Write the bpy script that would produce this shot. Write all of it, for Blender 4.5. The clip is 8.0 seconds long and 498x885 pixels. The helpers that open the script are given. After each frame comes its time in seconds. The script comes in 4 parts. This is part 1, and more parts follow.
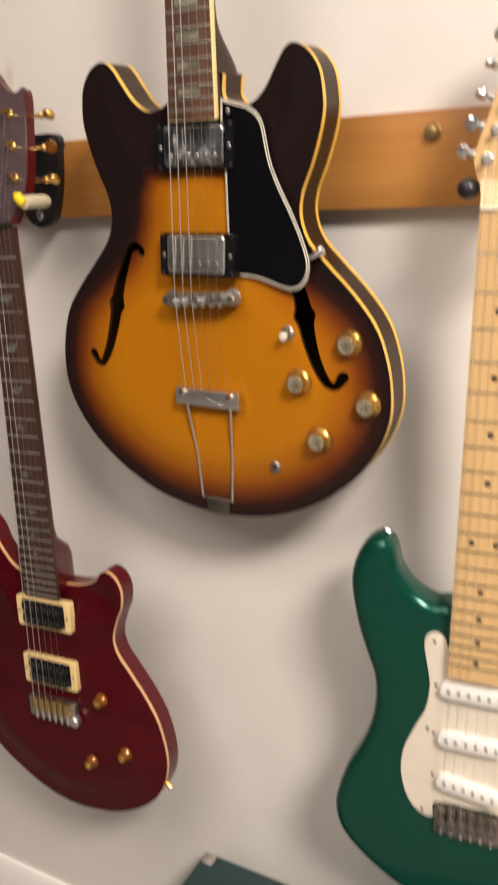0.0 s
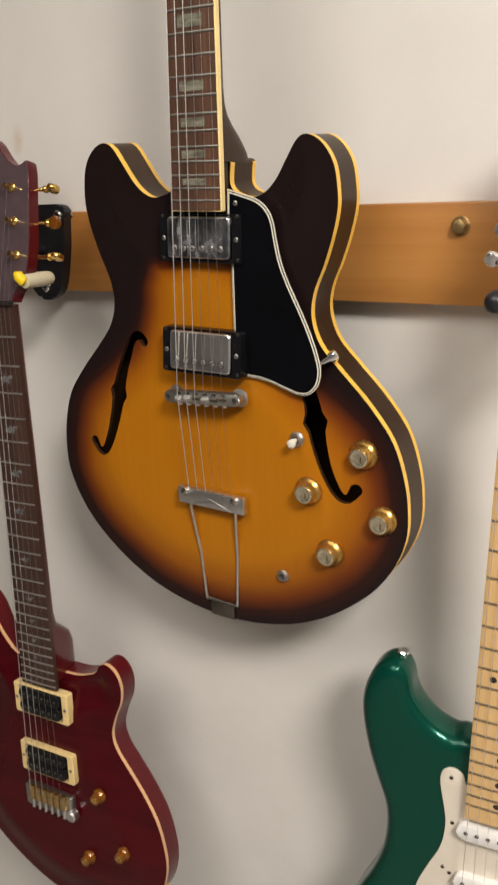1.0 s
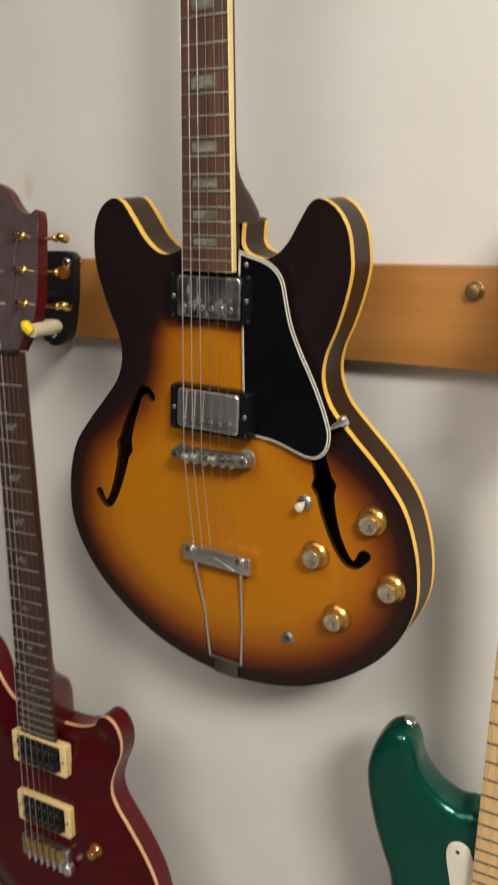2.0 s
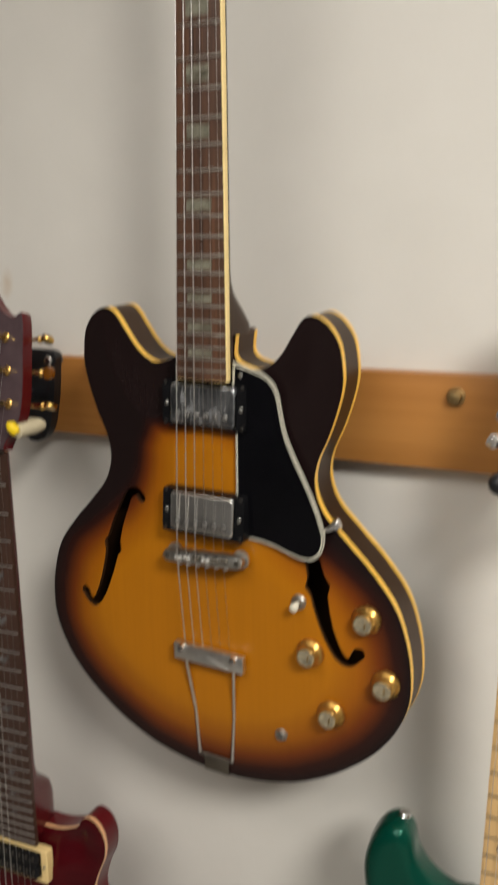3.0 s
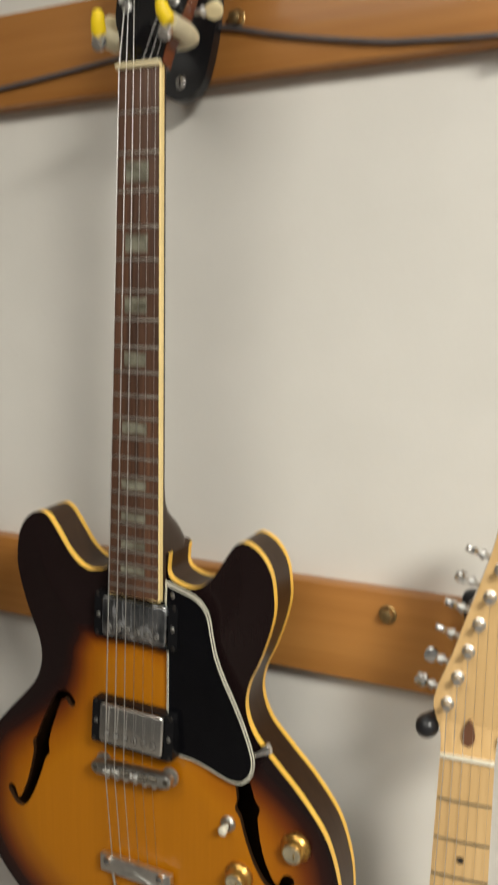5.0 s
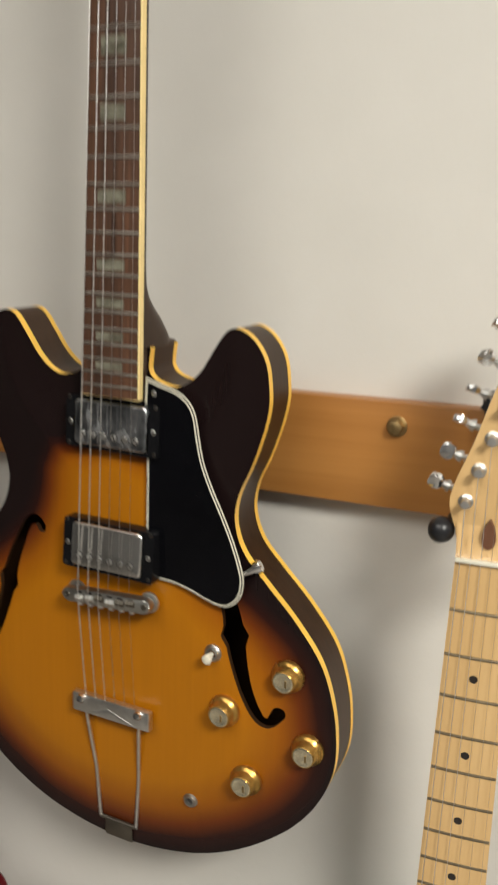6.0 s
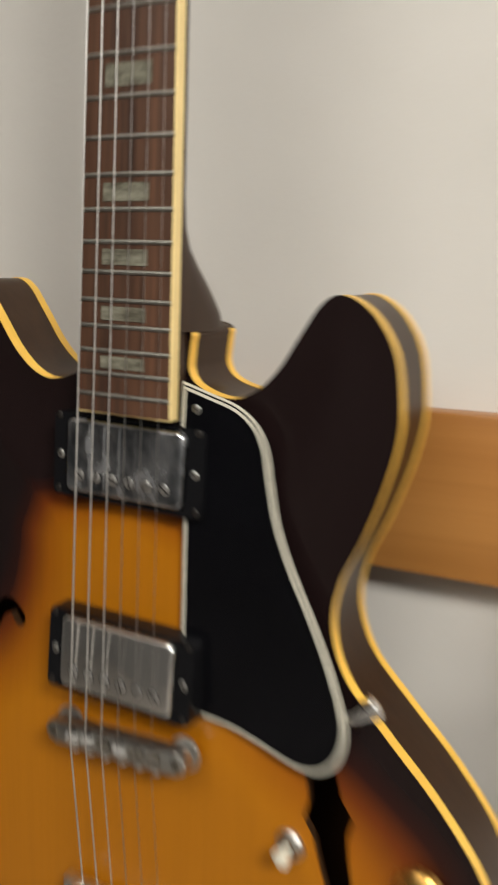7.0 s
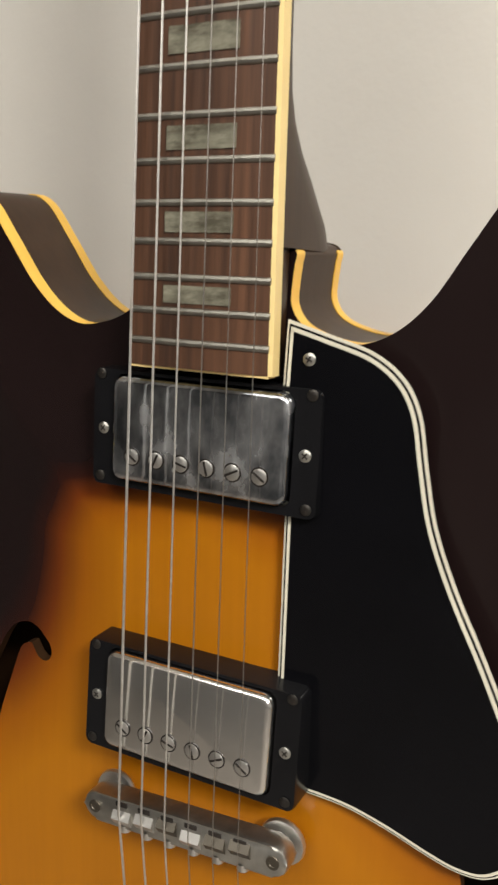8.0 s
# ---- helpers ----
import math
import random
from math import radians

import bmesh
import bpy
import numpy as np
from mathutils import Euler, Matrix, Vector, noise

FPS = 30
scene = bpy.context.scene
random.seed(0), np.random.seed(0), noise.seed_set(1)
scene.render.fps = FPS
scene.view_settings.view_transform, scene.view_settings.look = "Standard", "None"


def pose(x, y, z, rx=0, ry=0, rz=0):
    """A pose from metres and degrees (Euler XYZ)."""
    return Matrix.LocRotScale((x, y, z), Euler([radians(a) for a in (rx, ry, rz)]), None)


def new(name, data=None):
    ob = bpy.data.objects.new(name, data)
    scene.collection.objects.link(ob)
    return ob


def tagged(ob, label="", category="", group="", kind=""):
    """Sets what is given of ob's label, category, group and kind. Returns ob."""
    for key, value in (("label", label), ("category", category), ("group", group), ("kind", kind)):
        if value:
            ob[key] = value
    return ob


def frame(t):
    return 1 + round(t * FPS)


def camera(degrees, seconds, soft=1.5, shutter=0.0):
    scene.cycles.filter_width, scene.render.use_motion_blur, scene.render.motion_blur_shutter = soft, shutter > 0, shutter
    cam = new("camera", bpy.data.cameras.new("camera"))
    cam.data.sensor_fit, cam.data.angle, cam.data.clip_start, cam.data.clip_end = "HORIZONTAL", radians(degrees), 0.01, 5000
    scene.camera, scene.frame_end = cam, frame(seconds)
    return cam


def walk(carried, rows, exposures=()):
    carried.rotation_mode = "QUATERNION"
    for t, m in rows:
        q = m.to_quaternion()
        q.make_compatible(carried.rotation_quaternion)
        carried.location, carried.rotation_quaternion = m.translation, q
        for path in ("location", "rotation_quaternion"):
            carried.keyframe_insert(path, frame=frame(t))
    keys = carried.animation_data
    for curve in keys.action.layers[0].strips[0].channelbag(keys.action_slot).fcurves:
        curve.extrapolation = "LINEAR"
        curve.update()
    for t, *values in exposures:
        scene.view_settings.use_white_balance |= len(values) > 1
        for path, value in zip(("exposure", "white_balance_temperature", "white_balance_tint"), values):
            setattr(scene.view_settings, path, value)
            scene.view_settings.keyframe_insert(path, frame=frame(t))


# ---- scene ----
cam = camera(33.88, 8.0, soft=2.3, shutter=0.9)
PATH = [
    (0.0, 0.4636, -0.7341, 1.3253, 72.79, 2.44, 28.68),
    (0.5, 0.4547, -0.6822, 1.3850, 73.37, 2.24, 30.48),
    (1.0, 0.4484, -0.6359, 1.4048, 73.14, 1.96, 31.62),
    (1.5, 0.4476, -0.6208, 1.4252, 73.47, 1.38, 32.22),
    (1.7, 0.4472, -0.6097, 1.4314, 73.69, 1.13, 33.36),
    (2.8, 0.3798, -0.6475, 1.4833, 76.68, 0.83, 26.89),
    (3.0, 0.3927, -0.6494, 1.4954, 77.77, 1.00, 27.62),
    (3.5, 0.4009, -0.6519, 1.5718, 80.74, 0.35, 26.45),
    (4.0, 0.3889, -0.6428, 1.6730, 81.84, -0.08, 24.48),
    (4.2, 0.3930, -0.6415, 1.6933, 82.79, -0.06, 24.30),
    (5.3, 0.4034, -0.6083, 1.5904, 81.26, -0.63, 25.18),
    (5.5, 0.3871, -0.6029, 1.5563, 79.49, -1.08, 24.53),
    (6.0, 0.3797, -0.5531, 1.4905, 78.56, -1.63, 24.94),
    (6.5, 0.3435, -0.4557, 1.4556, 78.25, -1.79, 27.85),
    (6.8, 0.2772, -0.3833, 1.4538, 78.67, -2.08, 26.33),
    (7.0, 0.2396, -0.3271, 1.4466, 80.48, -1.59, 27.62),
    (7.2, 0.1964, -0.2917, 1.4398, 81.03, -1.30, 27.58),
    (7.5, 0.1616, -0.2610, 1.4284, 80.22, -1.04, 26.90),
    (8.0, 0.1436, -0.2451, 1.4201, 79.31, -1.13, 26.70),
]
walk(cam, [(t, pose(x, y, z, rx, ry, rz)) for t, x, y, z, rx, ry, rz in PATH], exposures=[(0.0, 0.30, 6950, 17), (0.6, 0.15, 6700, 14), (1.2, 0.02, 6600, 11), (3.0, -0.17, 6500, 8), (4.0, -0.20, 6550, 5), (6.0, -0.14, 6500, 6), (7.0, -0.12, 6450, 8), (8.0, 0.14, 6550, 8)])

# ---- world and lamps ----
world = bpy.data.worlds.new("room_air")
world.use_nodes = True
world.node_tree.nodes["Background"].inputs["Color"].default_value = (1.0, 0.9, 0.78, 1)
world.node_tree.nodes["Background"].inputs["Strength"].default_value = 0.05
scene.world = world


def ceiling_lamp(x, y, z, size, watts, colour):
    data = bpy.data.lights.new("ceiling_key_fill_light", "AREA")
    data.shape, data.size, data.energy, data.color = "DISK", size, watts, colour
    ob = new("ceiling_key_fill_light", data)
    ob.matrix_world = pose(x, y, z)
    return ob


WARM = (1.0, 0.955, 0.89)
# Key from the upper right; the wide second lamp is added soft fill.
ceiling_lamp(1.50, -1.25, 2.54, 0.65, 87, WARM)
ceiling_lamp(0.00, -1.60, 2.54, 1.60, 30, WARM)

HZ = 1.226       # height of the hollow-body guitar's bridge over the floor
WALL_Y = 0.132   # face of the wall
RAIL_Y = 0.110   # face of the rails


# ---- materials ----
def material(name):
    m = bpy.data.materials.new(name)
    m.use_nodes = True
    nt = m.node_tree
    return m, nt, nt.nodes["Principled BSDF"]


def node(nt, kind, **inputs):
    n = nt.nodes.new(kind)
    for key, value in inputs.items():
        n.inputs[key.replace("_", " ")].default_value = value
    return n


def coords(nt, scale=(1, 1, 1), what="Object"):
    tc = nt.nodes.new("ShaderNodeTexCoord")
    mp = node(nt, "ShaderNodeMapping", Scale=scale)
    nt.links.new(tc.outputs[what], mp.inputs["Vector"])
    return mp.outputs["Vector"]


def noise_tex(nt, vec, scale, detail=4.0, rough=0.55):
    n = node(nt, "ShaderNodeTexNoise", Scale=scale, Detail=detail, Roughness=rough)
    nt.links.new(vec, n.inputs["Vector"])
    return n.outputs["Fac"]


def ramp(nt, fac, stops):
    r = nt.nodes.new("ShaderNodeValToRGB")
    while len(r.color_ramp.elements) < len(stops):
        r.color_ramp.elements.new(0.5)
    for e, (p, c) in zip(r.color_ramp.elements, stops):
        e.position, e.color = p, (*c, 1)
    nt.links.new(fac, r.inputs["Fac"])
    return r.outputs["Color"]


def bump(nt, bsdf, height, strength, distance=0.001):
    b = node(nt, "ShaderNodeBump", Strength=strength, Distance=distance)
    nt.links.new(height, b.inputs["Height"])
    nt.links.new(b.outputs["Normal"], bsdf.inputs["Normal"])


def mix(nt, fac, a, b, mode="MIX"):
    m = nt.nodes.new("ShaderNodeMix")
    m.data_type, m.blend_type = "RGBA", mode
    for sock, value in ((m.inputs[0], fac), (m.inputs[6], a), (m.inputs[7], b)):
        if isinstance(value, bpy.types.NodeSocket):
            nt.links.new(value, sock)
        else:
            sock.default_value = value if isinstance(value, float) else (*value, 1)
    return m.outputs[2]


def simple(name, colour, rough, metal=0.0, vary=0.12, scale=60.0, stretch=(1, 1, 1), bumps=0.0, coat=0.0, rough_vary=0.1, spec=0.5):
    """Paint, plastic or metal with slight unevenness of tone and gloss."""
    m, nt, b = material(name)
    v = coords(nt, stretch)
    f1 = noise_tex(nt, v, scale)
    lo = tuple(c * (1 - vary) for c in colour)
    hi = tuple(min(1, c * (1 + vary)) for c in colour)
    nt.links.new(ramp(nt, f1, [(0.3, lo), (0.7, hi)]), b.inputs["Base Color"])
    f2 = noise_tex(nt, v, scale * 0.25)
    mr = node(nt, "ShaderNodeMapRange")
    mr.inputs["To Min"].default_value = max(0.02, rough - rough_vary)
    mr.inputs["To Max"].default_value = rough + rough_vary
    nt.links.new(f2, mr.inputs["Value"])
    nt.links.new(mr.outputs["Result"], b.inputs["Roughness"])
    b.inputs["Metallic"].default_value = metal
    b.inputs["Specular IOR Level"].default_value = spec
    b.inputs["Coat Weight"].default_value = coat
    b.inputs["Coat Roughness"].default_value = 0.06
    if bumps:
        bump(nt, b, noise_tex(nt, v, scale * 2), bumps)
    return m


def grain(name, dark, light, along, rough, scale=1.0, coat=0.0, streak=0.6, spec=0.5):
    """Wood with the grain running along one axis."""
    m, nt, b = material(name)
    fine = [220.0 * scale] * 3
    fine[along] = 7.0 * scale
    broad = [28.0 * scale] * 3
    broad[along] = 1.6 * scale
    f1 = noise_tex(nt, coords(nt, fine), 1.0, 5)
    f2 = noise_tex(nt, coords(nt, broad), 1.0, 3)
    c1 = ramp(nt, f1, [(0.3, dark), (0.7, light)])
    mid = tuple((a + c) / 2 for a, c in zip(dark, light))
    c2 = ramp(nt, f2, [(0.3, dark), (0.55, mid), (0.75, light)])
    nt.links.new(mix(nt, streak, c1, c2), b.inputs["Base Color"])
    b.inputs["Roughness"].default_value = rough
    b.inputs["Specular IOR Level"].default_value = spec
    b.inputs["Coat Weight"].default_value = coat
    b.inputs["Coat Roughness"].default_value = 0.05
    bump(nt, b, f1, 0.15, 0.0006)
    return m


def wall_paint():
    m, nt, b = material("wall_paint")
    v = coords(nt)
    f1 = noise_tex(nt, v, 2.2, 3)
    f2 = noise_tex(nt, v, 14.0, 5)
    base = mix(nt, 0.35, ramp(nt, f1, [(0.3, (0.66, 0.63, 0.585)), (0.7, (0.72, 0.69, 0.645))]),
               ramp(nt, f2, [(0.3, (0.65, 0.625, 0.58)), (0.7, (0.725, 0.695, 0.65))]))
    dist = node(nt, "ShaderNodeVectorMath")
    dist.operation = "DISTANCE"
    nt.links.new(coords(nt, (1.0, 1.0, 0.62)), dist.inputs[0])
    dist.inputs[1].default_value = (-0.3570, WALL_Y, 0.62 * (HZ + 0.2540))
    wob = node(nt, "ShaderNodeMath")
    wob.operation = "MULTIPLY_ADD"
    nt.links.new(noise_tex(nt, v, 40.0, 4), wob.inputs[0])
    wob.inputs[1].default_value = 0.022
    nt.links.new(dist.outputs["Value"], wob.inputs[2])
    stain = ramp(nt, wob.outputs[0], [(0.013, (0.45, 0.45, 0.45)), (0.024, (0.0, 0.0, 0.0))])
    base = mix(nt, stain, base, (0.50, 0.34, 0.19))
    nt.links.new(base, b.inputs["Base Color"])
    b.inputs["Roughness"].default_value = 0.42
    b.inputs["Specular IOR Level"].default_value = 0.35
    f3 = noise_tex(nt, v, 9.0, 6, 0.6)
    bump(nt, b, f3, 0.32, 0.006)
    return m


def sunburst():
    """Amber centre through red-brown to black-brown, by the distance from the rim."""
    m, nt, b = material("sunburst_lacquer")
    at = nt.nodes.new("ShaderNodeAttribute")
    at.attribute_name = "burst"
    wob = noise_tex(nt, coords(nt), 22.0, 3)
    add = node(nt, "ShaderNodeMath")
    add.operation = "MULTIPLY_ADD"
    nt.links.new(wob, add.inputs[0])
    add.inputs[1].default_value = 0.06
    nt.links.new(at.outputs["Fac"], add.inputs[2])
    col = ramp(nt, add.outputs[0], [(0.05, (0.0115, 0.0062, 0.0062)), (0.22, (0.026, 0.0072, 0.0050)), (0.40, (0.135, 0.029, 0.0045)),
                                    (0.66, (0.315, 0.096, 0.004)), (0.98, (0.415, 0.146, 0.005))])
    g = noise_tex(nt, coords(nt, (260, 260, 8)), 1.0, 4)
    col = mix(nt, 0.14, col, ramp(nt, g, [(0.3, (0.55, 0.55, 0.55)), (0.7, (1, 1, 1))]), "MULTIPLY")
    nt.links.new(col, b.inputs["Base Color"])
    b.inputs["Roughness"].default_value = 0.26
    b.inputs["Specular IOR Level"].default_value = 0.2
    b.inputs["Coat Weight"].default_value = 0.12
    b.inputs["Coat Roughness"].default_value = 0.1
    return m


def pearl(name, a, c):
    m, nt, b = material(name)
    f1 = noise_tex(nt, coords(nt, (60, 60, 200)), 1.0, 4, 0.7)
    nt.links.new(ramp(nt, f1, [(0.35, a), (0.65, c)]), b.inputs["Base Color"])
    b.inputs["Roughness"].default_value = 0.25
    return m


def smudged_dim_cover():
    m, nt, b = material("smudged_dim_nickel")
    f1 = noise_tex(nt, coords(nt, (1.0, 1.0, 0.6)), 70.0, 4, 0.6)
    nt.links.new(ramp(nt, f1, [(0.45, (0.03, 0.03, 0.03)), (0.70, (0.36, 0.36, 0.36))]), b.inputs["Roughness"])
    # Dark base between the pale smudges stands in for a dim reflection.
    nt.links.new(ramp(nt, f1, [(0.42, (0.27, 0.29, 0.32)), (0.66, (0.88, 0.90, 0.94))]), b.inputs["Base Color"])
    b.inputs["Metallic"].default_value = 1.0
    return m


M_WALL = wall_paint()
M_RAIL = grain("stained_pine", (0.31, 0.122, 0.026), (0.485, 0.222, 0.058), 0, 0.42, 0.5, 0.12, spec=0.35)
# Unseen walls: grey picked to keep their reflections in the lacquer dim.
M_DIM = simple("dim_reflection_grey", (0.19, 0.187, 0.185), 0.6, vary=0.3, scale=1.5)
M_FLOOR = grain("floor_boards", (0.20, 0.18, 0.16), (0.28, 0.255, 0.23), 0, 0.4, 0.3)
M_CEIL = simple("ceiling_paint", (0.8, 0.78, 0.74), 0.7, vary=0.03, scale=5)
M_TRIM = simple("white_gloss_paint", (0.78, 0.76, 0.72), 0.3, vary=0.04, scale=15, bumps=0.1)
M_BURST = sunburst()
M_SIDE = grain("dark_brown_side", (0.024, 0.0115, 0.0055), (0.050, 0.024, 0.0105), 2, 0.36, 0.6, 0.05, spec=0.22)
M_BINDING = simple("aged_cream_binding", (0.88, 0.53, 0.085), 0.35, vary=0.1, scale=40)
M_NECKBIND = simple("pale_cream_binding", (0.86, 0.66, 0.30), 0.35, vary=0.08, scale=40)
M_ROSEWOOD = grain("rosewood", (0.022, 0.010, 0.0065), (0.165, 0.075, 0.040), 2, 0.45, 2.0)
M_EBONY = grain("dark_rosewood", (0.022, 0.011, 0.008), (0.075, 0.036, 0.024), 2, 0.42, 0.8)
M_PEARL = pearl("pearl_block", (0.085, 0.076, 0.055), (0.245, 0.235, 0.18))
M_OLIVE = pearl("olive_pearl", (0.24, 0.22, 0.12), (0.48, 0.44, 0.27))
M_PEARLDIM = pearl("dull_pearl", (0.05, 0.046, 0.045), (0.18, 0.17, 0.17))
M_FRET = simple("nickel_fret", (0.34, 0.325, 0.29), 0.45, 1.0, 0.1)
M_FRETDARK = simple("dark_fret", (0.20, 0.18, 0.15), 0.4, 1.0, 0.15)
M_NICKEL = simple("worn_nickel", (0.72, 0.71, 0.69), 0.36, 1.0, 0.1, 120, bumps=0.1)
M_SMUDGE = smudged_dim_cover()
# Paler, even copy of the cover metal, standing in for a bright reflection.
M_COVER = simple("pale_cover_nickel", (0.90, 0.89, 0.87), 0.20, 1.0, 0.06, 60, rough_vary=0.06)
M_BRIDGE = simple("tarnished_nickel", (0.50, 0.49, 0.46), 0.38, 1.0, 0.18, 160, bumps=0.15)
M_CHROME = simple("chrome", (0.80, 0.80, 0.80), 0.10, 1.0, 0.04, 40, rough_vary=0.05)
M_BLACK = simple("black_plastic", (0.006, 0.006, 0.007), 0.2, vary=0.2, scale=40, spec=0.32)
M_GUARD = simple("black_guard_plastic", (0.003, 0.003, 0.004), 0.16, vary=0.2, scale=20, spec=0.16, rough_vary=0.06)
M_IVORY = simple("ivory_ply", (0.72, 0.68, 0.56), 0.35, vary=0.05)
M_CREAM = simple("cream_plastic", (0.78, 0.66, 0.40), 0.35, vary=0.06)
M_RINGCREAM = simple("aged_cream_plastic", (0.72, 0.53, 0.24), 0.35, vary=0.08)
M_RUBBER = simple("cream_rubber", (0.62, 0.55, 0.38), 0.6, vary=0.08)
M_YELLOW = simple("yellow_rubber", (0.85, 0.60, 0.01), 0.5, vary=0.05)
M_BLACKMETAL = simple("black_powder_coat", (0.012, 0.012, 0.014), 0.32, vary=0.2, bumps=0.1)
M_GOLD = simple("gold_knob", (0.54, 0.31, 0.080), 0.28, 0.9, 0.25, 120, bumps=0.15)
M_GOLDPLATE = simple("gold_plate", (0.85, 0.55, 0.16), 0.18, 1.0, 0.1)
M_CAP = simple("silver_cap", (0.80, 0.72, 0.52), 0.22, 0.9, 0.25, 220)
M_AMBER = simple("amber_knob", (0.22, 0.072, 0.005), 0.12, 0.4, 0.2, 60, coat=0.8)
M_STRING = simple("wound_string", (0.74, 0.72, 0.69), 0.5, 1.0, 0.08, 400)
M_PLAIN = simple("plain_string", (0.46, 0.44, 0.42), 0.38, 1.0, 0.05, 200)
M_REDTOP = grain("cherry_stained_maple", (0.036, 0.0014, 0.0032), (0.072, 0.0030, 0.0055), 0, 0.24, 0.5, 0.22, spec=0.08)
M_REDSIDE = grain("cherry_mahogany", (0.070, 0.0035, 0.006), (0.11, 0.007, 0.009), 2, 0.3, 0.6, 0.3, spec=0.2)
M_MAPLEEDGE = simple("bare_maple_edge", (0.70, 0.40, 0.20), 0.35, vary=0.1)
M_HEADEDGE = grain("brown_head_edge", (0.11, 0.030, 0.015), (0.18, 0.055, 0.025), 2, 0.25, 0.6, 0.4)
M_REDNECK = grain("red_neck", (0.058, 0.004, 0.0055), (0.10, 0.008, 0.009), 2, 0.25, 0.6, 0.4)
M_HEADRED = simple("dark_gloss_head", (0.075, 0.05, 0.055), 0.12, vary=0.15, coat=0.8)
M_GREEN = simple("green_metallic_lacquer", (0.0004, 0.058, 0.037), 0.22, 0.40, 0.08, 500, coat=0.30, rough_vary=0.03, spec=0.15)
M_PGWHITE = simple("white_guard_plastic", (0.64, 0.575, 0.475), 0.32, vary=0.03)
M_PUWHITE = simple("white_pickup_plastic", (0.78, 0.76, 0.72), 0.3, vary=0.03)
M_MAPLE = grain("lacquered_maple", (0.56, 0.35, 0.145), (0.68, 0.455, 0.215), 2, 0.25, 0.7, 0.5)
M_DOT = simple("black_dot", (0.02, 0.016, 0.014), 0.3)
M_WALNUT = grain("walnut_plug", (0.10, 0.04, 0.02), (0.2, 0.09, 0.05), 2, 0.4)
M_CORD = simple("grey_cord", (0.085, 0.08, 0.085), 0.5, vary=0.15)
M_BRASS = simple("aged_bolt", (0.40, 0.28, 0.13), 0.42, 1.0, 0.25, 150, bumps=0.3)
M_DARKBRIDGE = simple("darkened_steel", (0.30, 0.26, 0.235), 0.25, 1.0, 0.25, 150, bumps=0.15)
M_CORNER = simple("dull_metal_corner", (0.46, 0.42, 0.38), 0.5, 0.8, 0.15, 120, bumps=0.2)
M_SADDLE = simple("brass_saddle", (0.66, 0.48, 0.22), 0.3, 1.0, 0.2, 150)
M_FRETMAPLE = simple("fret_on_maple", (0.34, 0.28, 0.19), 0.42, 1.0, 0.15)
M_TOLEX = simple("dark_green_tolex", (0.012, 0.035, 0.036), 0.5, vary=0.2, scale=300, bumps=0.5)
M_PAPER = simple("cream_paper", (0.76, 0.71, 0.62), 0.6, vary=0.03)
M_PINK = simple("pink_print", (0.72, 0.26, 0.24), 0.6, vary=0.05)
M_INK = simple("black_ink", (0.03, 0.025, 0.025), 0.6)
M_FRAME = simple("thin_dark_frame", (0.10, 0.08, 0.06), 0.4)


def glow(name, colour, strength):
    m, nt, b = material(name)
    b.inputs["Emission Color"].default_value = (*colour, 1)
    b.inputs["Emission Strength"].default_value = strength
    return m


M_LED = glow("led_glow", (0.93, 0.88, 1.0), 14.0)


# ---- mesh helpers ----
def finish(name, bm, mat, angle=35):
    bmesh.ops.recalc_face_normals(bm, faces=bm.faces[:])
    me = bpy.data.meshes.new(name)
    bm.to_mesh(me)
    bm.free()
    me.materials.append(mat)
    for p in me.polygons:
        p.use_smooth = True
    me.set_sharp_from_angle(angle=radians(angle))
    return me


def part(name, bm, mat, parent, label=""):
    ob = new(name, finish(name, bm, mat))
    ob.parent = parent
    return tagged(ob, label)


def part_mesh(name, me, m, parent):
    ob = new(name, me)
    ob.parent, ob.matrix_basis = parent, m
    return ob


def thing(name, m, label, category, group=""):
    ob = new(name)
    ob.empty_display_size = 0.05
    ob.matrix_basis = m
    return tagged(ob, label, category, group)


def solid(name, bm, mat, label, category, group="", kind=""):
    return tagged(new(name, finish(name, bm, mat)), label, category, group, kind)


def smooth_curve(pts, closed, step=6):
    """Catmull-Rom through design points given in millimetres."""
    p = [np.array(q, float) / 1000 for q in pts]
    n = len(p)
    out = []
    for i in range(n if closed else n - 1):
        a, b, c, d = (p[(i - 1) % n], p[i], p[(i + 1) % n], p[(i + 2) % n]) if closed else (p[max(i - 1, 0)], p[i], p[i + 1], p[min(i + 2, n - 1)])
        for k in range(step):
            t = k / step
            out.append(0.5 * (2 * b + (c - a) * t + (2 * a - 5 * b + 4 * c - d) * t * t + (3 * b - a - 3 * c + d) * t ** 3))
    if not closed:
        out.append(p[-1])
    return np.array(out)


def inside(q, poly):
    x, y = q[:, 0][:, None], q[:, 1][:, None]
    a, b = poly, np.roll(poly, -1, 0)
    cond = (a[:, 1] > y) != (b[:, 1] > y)
    dy = np.where(b[:, 1] == a[:, 1], 1e-12, b[:, 1] - a[:, 1])
    xi = a[:, 0] + (y - a[:, 1]) / dy * (b[:, 0] - a[:, 0])
    return (np.sum(cond & (x < xi), 1) % 2) == 1


def distance(q, poly):
    a, b = poly, np.roll(poly, -1, 0)
    ab = b - a
    t = np.clip(((q[:, None] - a) * ab).sum(2) / np.maximum((ab * ab).sum(1), 1e-12), 0, 1)
    return np.sqrt((((a + t[..., None] * ab) - q[:, None]) ** 2).sum(2)).min(1)


